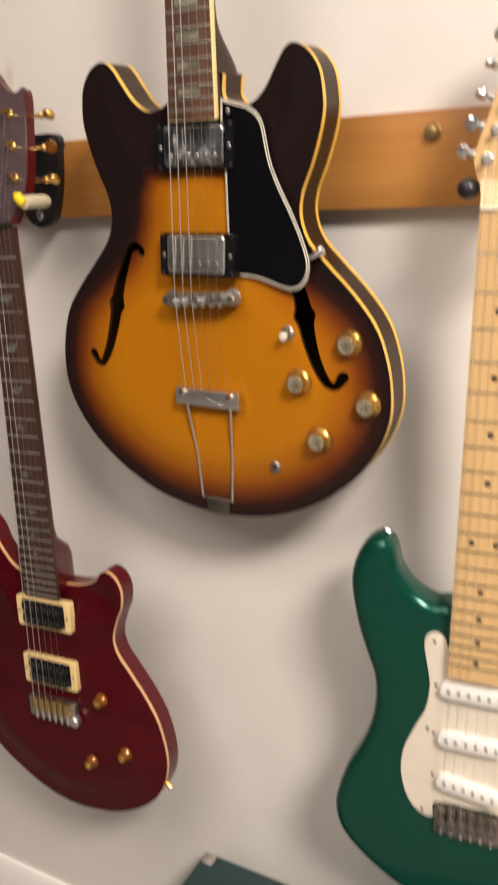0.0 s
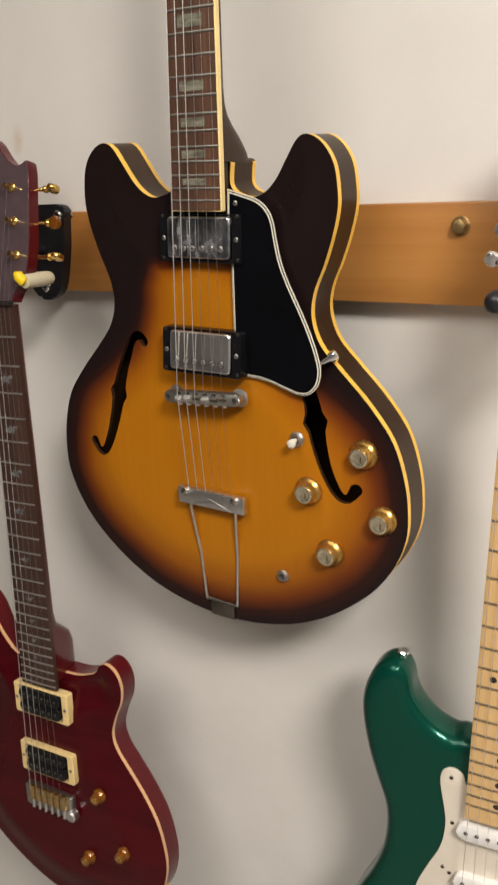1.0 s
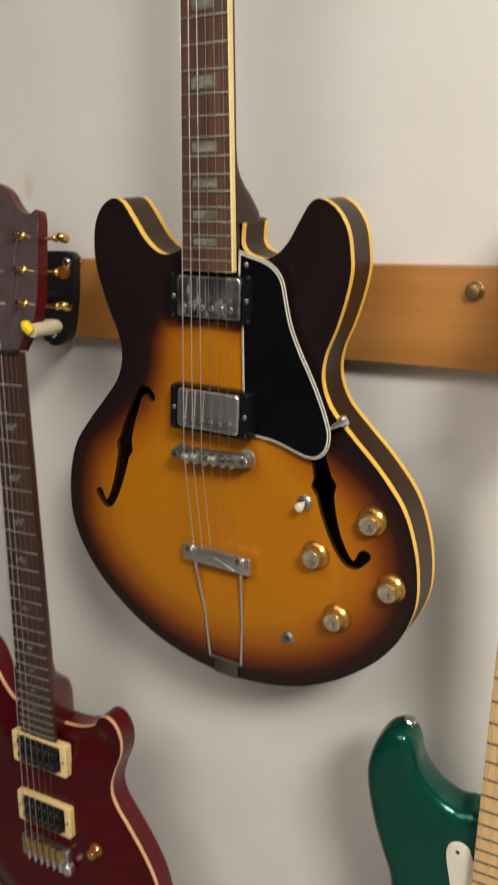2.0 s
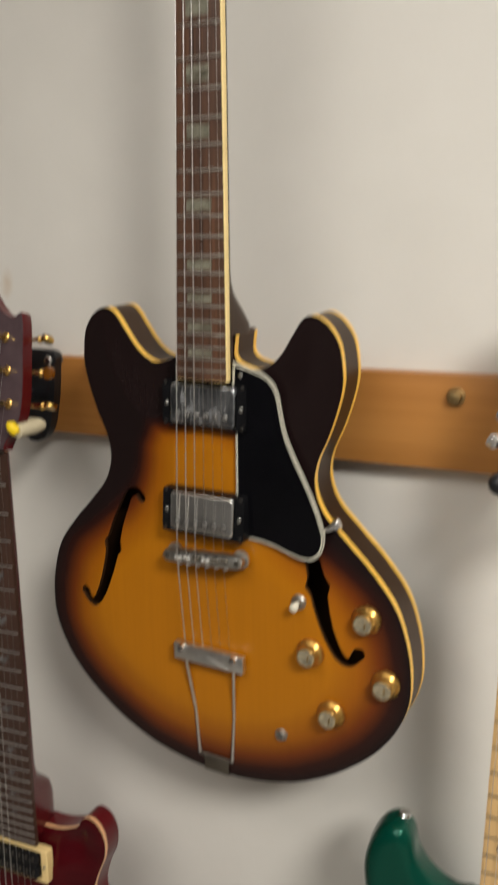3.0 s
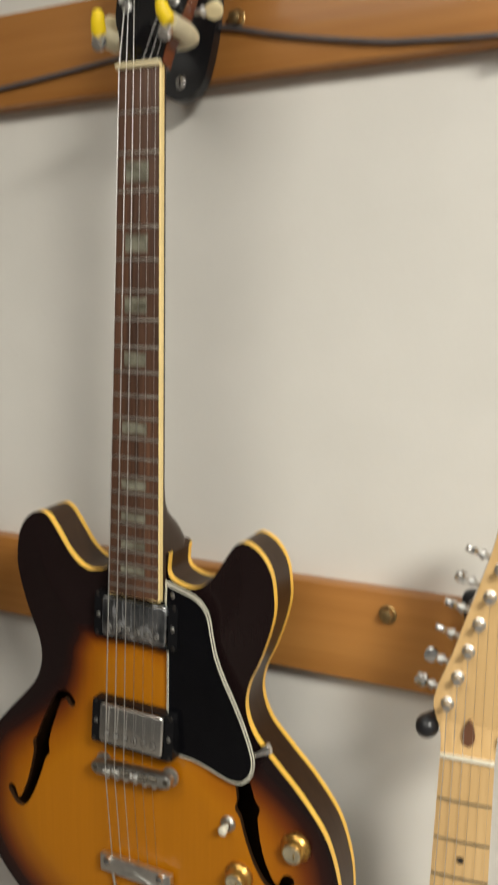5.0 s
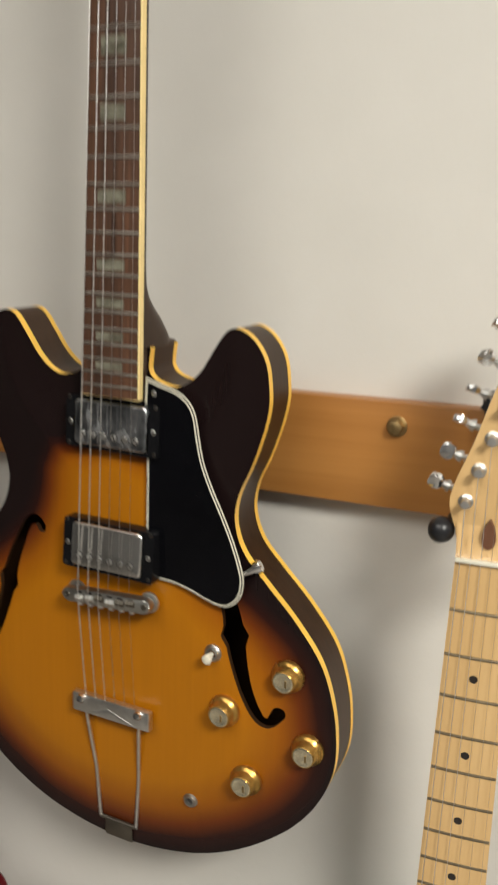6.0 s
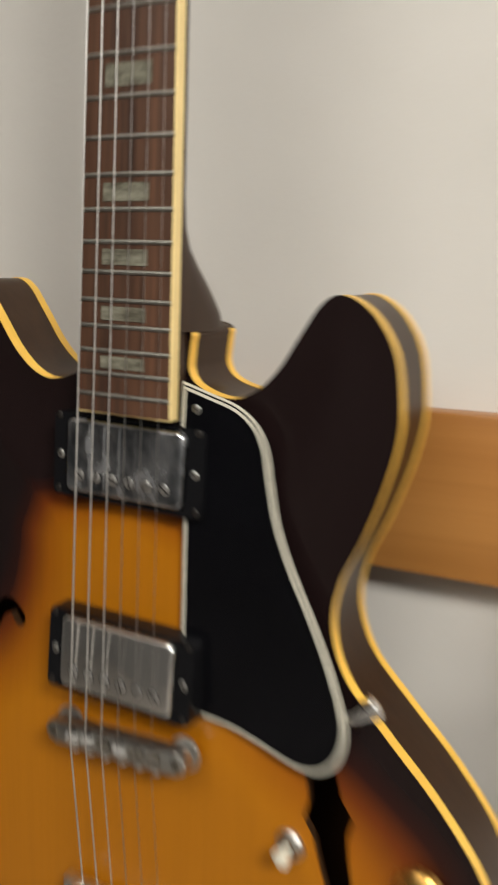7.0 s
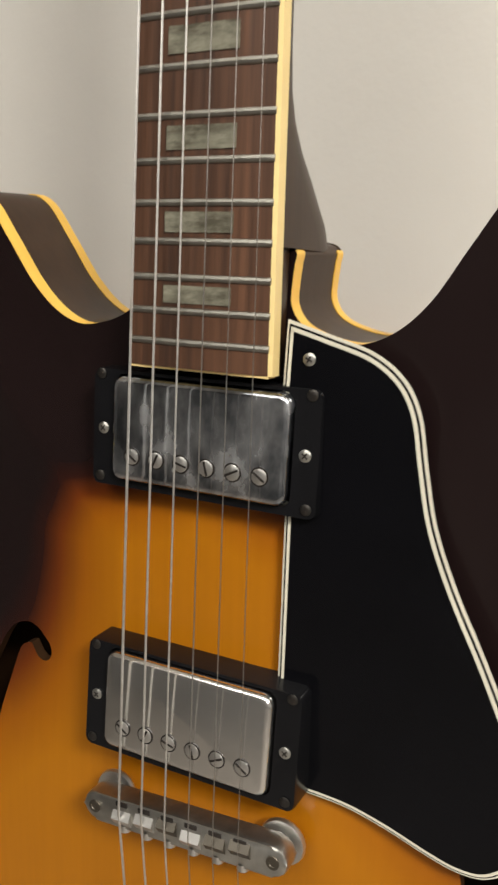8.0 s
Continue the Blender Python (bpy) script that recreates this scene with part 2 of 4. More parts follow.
def inset(poly, d):
    """The closed outline moved inwards by d (outwards if negative), with mitred corners."""
    e = np.roll(poly, -1, 0) - poly
    e = e / np.maximum(np.linalg.norm(e, axis=1), 1e-9)[:, None]
    area = np.sum(poly[:, 0] * np.roll(poly[:, 1], -1) - np.roll(poly[:, 0], -1) * poly[:, 1])
    n1 = np.stack([-e[:, 1], e[:, 0]], 1) * (1 if area > 0 else -1)
    n0 = np.roll(n1, 1, 0)
    k = np.maximum(1 + (n0 * n1).sum(1), 0.35)[:, None]
    return poly + (n0 + n1) / k * d


def cap(bm, poly, depth, holes=(), rings=(), spacing=0.006):
    """A face sheet over an outline whose depth follows the distance from the rim; holes go through."""
    from mathutils.geometry import delaunay_2d_cdt
    lo, hi = poly.min(0), poly.max(0)
    g = np.stack(np.meshgrid(np.arange(lo[0], hi[0], spacing), np.arange(lo[1], hi[1], spacing)), -1).reshape(-1, 2)
    g = g[inside(g, poly)]
    far = max([0.0, *rings]) + 0.003
    g = g[distance(g, poly) > far]
    pts, edges = [poly], []

    def loop(p, start):
        n = len(p)
        edges.extend((start + i, start + (i + 1) % n) for i in range(n))
    loop(poly, 0)
    total = len(poly)
    for h in holes:
        loop(h, total)
        pts.append(h)
        total += len(h)
        g = g[(~inside(g, h)) & (distance(g, h) > 0.0015)]
    for r in rings:
        q = inset(poly, r)
        q = q[inside(q, poly)]
        q = q[distance(q, poly) > r * 0.93]
        for h in holes:
            q = q[(~inside(q, h)) & (distance(q, h) > 0.001)]
        pts.append(q)
    pts.append(g)
    allp = np.concatenate(pts)
    vs, es, fs, *_ = delaunay_2d_cdt([Vector(p) for p in allp], edges, [], 0, 1e-6)
    co = np.array([(v.x, v.y) for v in vs])
    tri = np.array([f for f in fs if len(f) == 3])
    cen = co[tri].mean(1)
    keep = inside(cen, poly)
    for h in holes:
        keep &= ~inside(cen, h)
    dist = distance(co, poly)
    dd = depth(dist, co)
    verts = [bm.verts.new((p[0], d, p[1])) for p, d in zip(co, dd)]
    for t in tri[keep]:
        try:
            bm.faces.new([verts[i] for i in t])
        except ValueError:
            pass
    for v in [v for v in verts if not v.link_faces]:
        bm.verts.remove(v)


def band(bm, pts, o0, o1, d0, d1, closed=True):
    """A strip of rectangular section that runs along an outline between two insets and two depths."""
    poly = np.array(pts)
    if closed:
        a, b = inset(poly, o0), inset(poly, o1)
    else:
        t = np.gradient(poly, axis=0)
        t /= np.linalg.norm(t, axis=1)[:, None]
        nrm = np.stack([-t[:, 1], t[:, 0]], 1)
        a, b = poly + nrm * o0, poly + nrm * o1
    d0a = d0 if hasattr(d0, "__len__") else [d0] * len(poly)
    d1a = d1 if hasattr(d1, "__len__") else [d1] * len(poly)
    rows = [[bm.verts.new(v) for v in ((p[0], e, p[1]), (p[0], f, p[1]), (q[0], f, q[1]), (q[0], e, q[1]))] for p, q, e, f in zip(a, b, d0a, d1a)]
    n = len(rows)
    for i in range(n if closed else n - 1):
        r, s = rows[i], rows[(i + 1) % n]
        for k in range(4):
            bm.faces.new((r[k], r[(k + 1) % 4], s[(k + 1) % 4], s[k]))
    if not closed:
        bm.faces.new(rows[0])
        bm.faces.new(rows[-1])


def sheet_wall(bm, poly, d0, d1):
    """The side of an outline between two depths, with no faces front or back."""
    a = [bm.verts.new((p[0], d0, p[1])) for p in poly]
    b = [bm.verts.new((p[0], d1, p[1])) for p in poly]
    n = len(a)
    for i in range(n):
        bm.faces.new((a[i], a[(i + 1) % n], b[(i + 1) % n], b[i]))
    return a, b


def prism(bm, poly, d0, d1, bevel=0.0, seg=2):
    a, b = sheet_wall(bm, poly, d0, d1)
    f0, f1 = bm.faces.new(a), bm.faces.new(list(reversed(b)))
    if bevel:
        es = list({e for f in (f0, f1) for e in f.edges})
        bmesh.ops.bevel(bm, geom=es, offset=bevel, segments=seg, profile=0.5, affect="EDGES", clamp_overlap=True)


def box(bm, c, s, bevel=0.0, seg=2, m=None):
    r = bmesh.ops.create_cube(bm, size=1.0)
    mt = Matrix.Translation(c) @ Matrix.Diagonal((*s, 1))
    if m is not None:
        mt = m @ mt
    bmesh.ops.transform(bm, matrix=mt, verts=r["verts"])
    if bevel:
        es = list({e for v in r["verts"] for e in v.link_edges})
        bmesh.ops.bevel(bm, geom=es, offset=bevel, segments=seg, profile=0.5, affect="EDGES", clamp_overlap=True)


def lathe(bm, origin, direction, profile, n=24):
    """A turned shape: radius and height pairs along an axis."""
    q = Vector((0, 0, 1)).rotation_difference(Vector(direction).normalized()).to_matrix()
    o = Vector(origin)
    rings = []
    for r, h in profile:
        if r < 1e-6:
            rings.append([bm.verts.new(o + q @ Vector((0, 0, h)))])
        else:
            rings.append([bm.verts.new(o + q @ Vector((r * math.cos(2 * math.pi * k / n), r * math.sin(2 * math.pi * k / n), h))) for k in range(n)])
    for a, b in zip(rings, rings[1:]):
        for k in range(n):
            k2 = (k + 1) % n
            if len(a) == 1 and len(b) > 1:
                bm.faces.new((a[0], b[k], b[k2]))
            elif len(b) == 1 and len(a) > 1:
                bm.faces.new((a[k], a[k2], b[0]))
            elif len(a) > 1:
                bm.faces.new((a[k], a[k2], b[k2], b[k]))


def tube(bm, pts, r, n=8, caps=True):
    pts = [Vector(p) for p in pts]
    rings = []
    for i, p in enumerate(pts):
        t = (pts[min(i + 1, len(pts) - 1)] - pts[max(i - 1, 0)]).normalized()
        side = t.cross(Vector((0, 1, 0)) if abs(t.y) < 0.9 else Vector((1, 0, 0))).normalized()
        up = t.cross(side)
        rr = r[i] if hasattr(r, "__len__") else r
        rings.append([bm.verts.new(p + rr * (math.cos(2 * math.pi * k / n) * side + math.sin(2 * math.pi * k / n) * up)) for k in range(n)])
    for a, b in zip(rings, rings[1:]):
        for k in range(n):
            bm.faces.new((a[k], a[(k + 1) % n], b[(k + 1) % n], b[k]))
    if caps:
        bm.faces.new(rings[0])
        bm.faces.new(rings[-1])


def loft(bm, sections):
    rows = [[bm.verts.new(p) for p in s] for s in sections]
    n = len(rows[0])
    for a, b in zip(rows, rows[1:]):
        for k in range(n):
            bm.faces.new((a[k], a[(k + 1) % n], b[(k + 1) % n], b[k]))
    bm.faces.new(rows[0])
    bm.faces.new(rows[-1])


def rounded_rect(cx, cz, w, h, r, seg=5):
    out = []
    for sx, sz, a0 in ((1, 1, 0), (-1, 1, 90), (-1, -1, 180), (1, -1, 270)):
        for k in range(seg + 1):
            a = radians(a0 + 90 * k / seg)
            out.append((cx + sx * (w / 2 - r) + r * math.cos(a), cz + sz * (h / 2 - r) + r * math.sin(a)))
    return np.array(out)


def make(fn, *args, **kw):
    bm = bmesh.new()
    fn(bm, *args, **kw)
    return bm


def hang(x, y, z, lean, swing, twist):
    """The pose of a hung guitar from the place of its bridge under HZ (degrees: leaning, swung sideways, twisted about its neck)."""
    return pose(x, y, z + HZ, lean, swing, twist)


def screw_mesh(name, r, h, mat):
    """A domed screw head with a cross cut into it."""
    bm = bmesh.new()
    lathe(bm, (0, 0, 0), (0, -1, 0), [(r, 0), (r, h * 0.5), (r * 0.75, h), (0, h * 1.08)], 14)
    n_head = len(bm.faces)
    for w, t in ((r * 1.15, r * 0.26), (r * 0.26, r * 1.15)):
        box(bm, (0, -h * 1.02, 0), (w, h * 0.2, t))
    for i, f in enumerate(bm.faces):
        f.material_index = 1 if i >= n_head else 0
    me = finish(name, bm, mat)
    me.materials.append(M_DOT)
    return me


SCREW = screw_mesh("screw", 0.0022, 0.0008, M_BRIDGE)
SCREW_DARK = screw_mesh("dark_screw", 0.0020, 0.0006, simple("tarnished_screw", (0.07, 0.065, 0.06), 0.45, 1.0, 0.3))


def pole_mesh():
    """A slotted pole screw set in its dark-rimmed hole."""
    bm = bmesh.new()
    lathe(bm, (0, 0, 0), (0, -1, 0), [(0.0034, -0.001), (0.0034, 0.0001), (0.0028, 0.0001)], 20)
    n_dark = len(bm.faces)
    lathe(bm, (0, 0, 0), (0, -1, 0), [(0.0029, 0.0), (0.0028, 0.0004), (0.0024, 0.0006), (0, 0.00065)], 20)
    n_disc = len(bm.faces)
    box(bm, (0, -0.0006, 0), (0.0052, 0.0004, 0.0008))
    for i, f in enumerate(bm.faces):
        f.material_index = 0 if n_dark <= i < n_disc else 1
    me = finish("pole_screw", bm, M_NICKEL)
    me.materials.append(M_DOT)
    return me


POLE = pole_mesh()
POLEDIM = screw_mesh("dull_pole", 0.0019, 0.0006, M_FRETDARK)


# ---- the setting ----
def slab(name, lo, hi, mat, label, kind="structure", bevel=0.0):
    bm = make(box, [(a + b) / 2 for a, b in zip(lo, hi)], [b - a for a, b in zip(lo, hi)], bevel)
    return solid(name, bm, mat, label, name.split("_")[0], kind=kind)


slab("floor", (-3.2, -3.4, -0.1), (3.2, 0.3, 0.0), M_FLOOR, "plain brown wooden floor of the room")
slab("ceiling", (-3.2, -3.4, 2.6), (3.2, 0.3, 2.7), M_CEIL, "plain white painted ceiling")
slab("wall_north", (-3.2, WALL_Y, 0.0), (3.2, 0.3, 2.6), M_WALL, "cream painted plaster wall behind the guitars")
# Three walls out of view close the room, darkened so the guitars mirror little.
slab("wall_south", (-3.2, -3.4, 0.0), (3.2, -3.2, 2.6), M_DIM, "unseen closing wall, grey to keep reflections dim")
slab("wall_east", (3.0, -3.2, 0.0), (3.2, WALL_Y, 2.6), M_DIM, "unseen closing wall, grey to keep reflections dim")
slab("wall_west", (-3.2, -3.2, 0.0), (-3.0, WALL_Y, 2.6), M_DIM, "unseen closing wall, grey to keep reflections dim")
bm = bmesh.new()
sec = [(0.0, 0.0), (-0.016, 0.0), (-0.016, 0.085), (-0.013, 0.092), (-0.013, 0.104), (-0.006, 0.117), (0.0, 0.117)]
loft(bm, [[(x, WALL_Y + y, z) for y, z in sec] for x in (-2.99, 2.99)])
solid("baseboard", bm, M_TRIM, "white painted moulded skirting board", "baseboard", kind="structure")


def rail(z0, z1, label):
    bm = bmesh.new()
    box(bm, (0.0, (RAIL_Y + WALL_Y) / 2, (z0 + z1) / 2), (5.6, WALL_Y - RAIL_Y, z1 - z0), 0.002)
    return solid("wall_rail", bm, M_RAIL, label, "wall rail", "wooden rails", "structure")


rail(HZ + 0.0740, HZ + 0.1665, "orange-stained pine board rail bolted across the wall")
rail(HZ + 0.6460, HZ + 0.7400, "orange-stained pine board rail with a cord running along it")


def hex_bolt(x, z):
    b = thing("hex_bolt", pose(x, RAIL_Y, HZ + z), "dull brass-coloured hex bolt with washer in the wooden rail", "bolt", "rail bolts")
    part("washer", make(lathe, (0, 0, 0), (0, -1, 0), [(0.0088, -0.001), (0.0088, 0.001), (0.0080, 0.0016), (0, 0.0016)], 24), M_BRASS, b)
    bm = bmesh.new()
    prism(bm, np.array([(0.0066 * math.cos(radians(a + 12)), 0.0066 * math.sin(radians(a + 12))) for a in range(0, 360, 60)]), -0.008, -0.0014, 0.001)
    part("head", bm, M_BRASS, b)


hex_bolt(0.2115, 0.1455)
hex_bolt(0.0488, 0.6967)


# ---- hangers ----
def wall_hanger(x, z, neck_x, neck_y, yoke_z, gap, style, label, tip=1.0):
    h = thing("guitar_hanger", pose(0, 0, HZ), label, "guitar hanger", "guitar hangers")
    plate = smooth_curve([(-40, 36), (-42, 44), (-36, 52), (0, 53), (36, 52), (42, 44), (40, 36), (36, 0), (26, -40), (14, -56), (0, -60), (-14, -56), (-26, -40), (-36, 0)], True, 4)
    plate = plate + np.array([x, z])
    pl = part("plate", make(prism, plate, RAIL_Y - 0.012, RAIL_Y, 0.003), M_BLACKMETAL, h, "black coated steel wall plate")
    for dx, dz in ((-0.031, 0.040), (0.031, 0.040), (0.0, -0.044)):
        part_mesh("screw", BIGSCREW, pose(x + dx, RAIL_Y - 0.012, z + dz), pl)
    bm = bmesh.new()
    tube(bm, [(x, RAIL_Y - 0.01, z), (x, RAIL_Y - 0.03, z), (neck_x, neck_y + 0.032, yoke_z)], 0.0065, 12)
    part("arm", bm, M_BLACKMETAL, h)
    mat = M_RUBBER if style == "cream" else M_BLACKMETAL
    for s in (-1, 1):
        bm = bmesh.new()
        ex = neck_x + s * gap
        front = neck_y - 0.014
        pts = [(neck_x, neck_y + 0.030, yoke_z), (neck_x + s * gap * 0.7, neck_y + 0.030, yoke_z), (ex - s * 0.002, neck_y + 0.024, yoke_z),
               (ex, neck_y + 0.012, yoke_z), (ex, front, yoke_z)]
        if style == "cream":
            tube(bm, pts, [0.006, 0.007, 0.0078, 0.0082, 0.0076], 14)
            arm = part("yoke_arm", bm, mat, h, "cream rubber-sleeved yoke arm")
            bm = bmesh.new()
            tube(bm, [(ex, front + 0.004, yoke_z), (ex - s * 0.001, front - 0.004 * tip, yoke_z + 0.003 * tip), (ex - s * 0.003, front - 0.010 * tip, yoke_z + 0.012 * tip),
                      (ex - s * 0.004, front - 0.011 * tip, yoke_z + 0.022 * tip), (ex - s * 0.004, front - 0.011 * tip, yoke_z + 0.025 * tip)], [0.0068, 0.0066, 0.0060, 0.0050, 0.0028], 14)
            part("tip", bm, M_YELLOW, arm, "bright yellow rubber tip")
            if tip > 0.5:
                part("end_cap", make(lathe, (ex - s * 0.002, front - 0.001, yoke_z - 0.006), (0, -0.7, -0.7), [(0.0058, 0), (0.0058, 0.006), (0.0045, 0.009), (0, 0.0095)], 16), M_CHROME, arm, "bright chrome end cap")
        else:
            tube(bm, pts, [0.005, 0.005, 0.005, 0.005, 0.005], 12)
            arm = part("yoke_arm", bm, mat, h)
            bm = bmesh.new()
            lathe(bm, (ex, front + 0.010, yoke_z), (0, -1, 0), [(0, -0.011), (0.006, -0.008), (0.0088, -0.003), (0.0096, 0.003), (0.0084, 0.008), (0.005, 0.0115), (0, 0.0125)], 20)
            part("tip", bm, M_BLACKMETAL, arm, "round black rubber tip")


BIGSCREW = screw_mesh("plate_screw", 0.0062, 0.003, M_CHROME)


# ---- guitar building blocks (local axes: x across, y into the guitar, z along the neck, bridge at the origin) ----
def fret_z(scale, n):
    return scale * 2 ** (-n / 12)


def half_width(scale, z, hn, he, last):
    ze = fret_z(scale, last)
    return hn + (he - hn) * (scale - z) / (scale - ze)


def fretboard(g, scale, last, hn, he, zend, face, thick, mat, binding=None, inlays=None, fret_mat=None):
    w = lambda z: half_width(scale, z, hn, he, last)
    bm = bmesh.new()
    bw = 0.0016 if binding else 0.0
    n = 9
    secs = []
    for z in np.linspace(zend, scale, 12):
        h = w(z) - bw
        top = [(-h + 2 * h * k / (n - 1), face + 0.0009 * ((2 * k / (n - 1) - 1) ** 2), z) for k in range(n)]
        secs.append(top + [(h, face + thick, z), (-h, face + thick, z)])
    loft(bm, secs)
    board = part("fretboard", bm, mat, g)
    if binding:
        for s in (-1, 1):
            bm = bmesh.new()
            box_rows = []
            for z in (zend, scale):
                a, b = s * (w(z) - bw), s * (w(z) if s > 0 else w(z) - bw + 0.0007)
                up = 0.0006 if s > 0 else 0.0025
                box_rows.append([(a, face + up, z), (b, face + up + 0.0003, z), (b, face + thick, z), (a, face + thick, z)])
            loft(bm, box_rows)
            part("binding", bm, binding, board, "aged cream edge binding")
        part("end_binding", make(box, (0, face + thick / 2 + 0.0005, zend - 0.0004), (2 * w(zend) - 0.003, thick - 0.001, 0.0008)), binding, board)
    for k in range(1, last + 1):
        z = fret_z(scale, k)
        h = w(z) - (0.0013 if binding else 0.0004)
        bm = bmesh.new()
        prof = [(-0.0012, 0.0), (-0.0009, -0.0006), (0, -0.0009), (0.0009, -0.0006), (0.0012, 0.0)]
        loft(bm, [[(x, face + y + 0.0009 * (x / h) ** 2, z + dz) for dz, y in prof] for x in np.linspace(-h + (0.0010 if binding else 0), h, 7)])
        part("fret", bm, fret_mat or M_FRET, board)
    return board


def strings(g, scale, nut_half, bridge_half, face_nut, face_bridge, tail, n=6, gauges=(0.00052, 0.00044, 0.00036, 0.00024, 0.00019, 0.00015), head=None, bridge_z=0.0):
    for k in range(n):
        f = -1 + 2 * k / (n - 1)
        pts = [(f * nut_half, face_nut, scale), (f * bridge_half, face_bridge, bridge_z)]
        if tail:
            pts.append((tail[0] + f * tail[1], tail[2], tail[3]))
        if head:
            pts.insert(0, head[k])
        bm = bmesh.new()
        tube(bm, pts, gauges[k], 7)
        part("string", bm, M_STRING if k < 3 else M_PLAIN, g)


def neck_back(g, scale, hn, he, last, face, z0, z1, thick0, thick1, mat, heel=None, label=""):
    """The carved back of the neck; heel lists heights and thicknesses where it deepens into the body."""
    bm = bmesh.new()
    secs = []
    zs = list(np.linspace(z1, z0, 14))
    stations = [(z, thick1 + (thick0 - thick1) * (z1 - z) / (z1 - z0), 2.0) for z in zs]
    for z, th, pw in (heel or []):
        stations.append((z, th, pw))
    for z, th, pw in stations:
        h = half_width(scale, z, hn, he, last) - 0.0002
        ring = []
        for k in range(17):
            a = math.pi * k / 16
            c, s = math.cos(a), math.sin(a)
            ring.append((h * math.copysign(abs(c) ** (2 / pw), c), face + th * abs(s) ** (2 / pw), z))
        secs.append(ring)
    loft(bm, secs)
    return part("neck", bm, mat, g, label)


def guitar_knob(g, x, z, d, r, h, side_mat, top_mat, name="knob", cap_label="silver reflector cap", cap_r=0.70):
    bm = bmesh.new()
    n = 40
    prof = [(r, 0.0), (r, h * 0.12), (r * 0.97, h * 0.22), (r * 0.90, h * 0.33), (r * 0.80, h * 0.42), (r * 0.74, h * 0.52), (r * 0.70, h * 0.94), (r * 0.66, h), (r * 0.58, h), (r * 0.30, h)]
    lathe(bm, (x, d, z), (0, -1, 0), prof, n)
    # knurled skirt edge
    bm.verts.ensure_lookup_table()
    for i, v in enumerate(bm.verts):
        if i < 2 * n and i % 2:
            v.co.x = x + (v.co.x - x) * 0.955
            v.co.z = z + (v.co.z - z) * 0.955
    k = part(name, bm, side_mat, g)
    part("cap", make(lathe, (x, d - h - 0.0001, z), (0, -1, 0), [(r * cap_r * 1.02, -0.0006), (r * cap_r, 0.0003), (r * cap_r * 0.86, 0.0006), (r * cap_r * 0.72, 0.0001), (r * cap_r * 0.40, 0.0003), (0, 0.0002)], 28), top_mat, k, cap_label)
    part("pointer", make(box, (x + r * 0.16, d - h - 0.0005, z - r * 0.05), (r * 0.10, 0.0006, r * 0.42)), M_BRASS, k)


def tuner(parent, x, y, z, s, out, post_mat, button_mat, shape="tulip", post_h=0.010, deep=0.018, spin=0.0, size=1.0):
    """A machine head: post with its collar on the face, shaft and button beside the headstock."""
    m = parent
    part("tuner_post", make(lathe, (x, y, z), (0, -1, 0), [(0.0052, 0), (0.0052, 0.0010), (0.0038, 0.0016), (0.0028, 0.003), (0.0025, post_h * 0.6), (0.0029, post_h), (0, post_h)], 18), post_mat, m)
    bx = x + s * out
    bm = bmesh.new()
    tube(bm, [(x + s * 0.006, y + deep, z), (bx - s * 0.008, y + deep, z)], 0.0022, 10)
    lathe(bm, (bx - s * 0.010, y + deep, z), (s, 0, 0), [(0.0042, 0), (0.0042, 0.002), (0.003, 0.004), (0.0025, 0.006)], 14)
    part("tuner_shaft", bm, post_mat, m)
    bm = bmesh.new()
    if shape == "tulip":
        out2 = smooth_curve([(-9, -3), (-4, -7), (3, -9), (9, -7.5), (11, 0), (9, 7.5), (3, 9), (-4, 7), (-9, 3)], True, 4)
    else:
        out2 = smooth_curve([(-7, -4), (0, -8), (7, -7), (9, 0), (7, 7), (0, 8), (-7, 4)], True, 4)
    prism(bm, out2 * np.array([s, 1.0]) * size, -0.0032 * size, 0.0032 * size, 0.0018 * size)
    bm.transform(pose(bx, y + deep, z, spin, 0, 0))
    part("tuner_button", bm, button_mat, m)


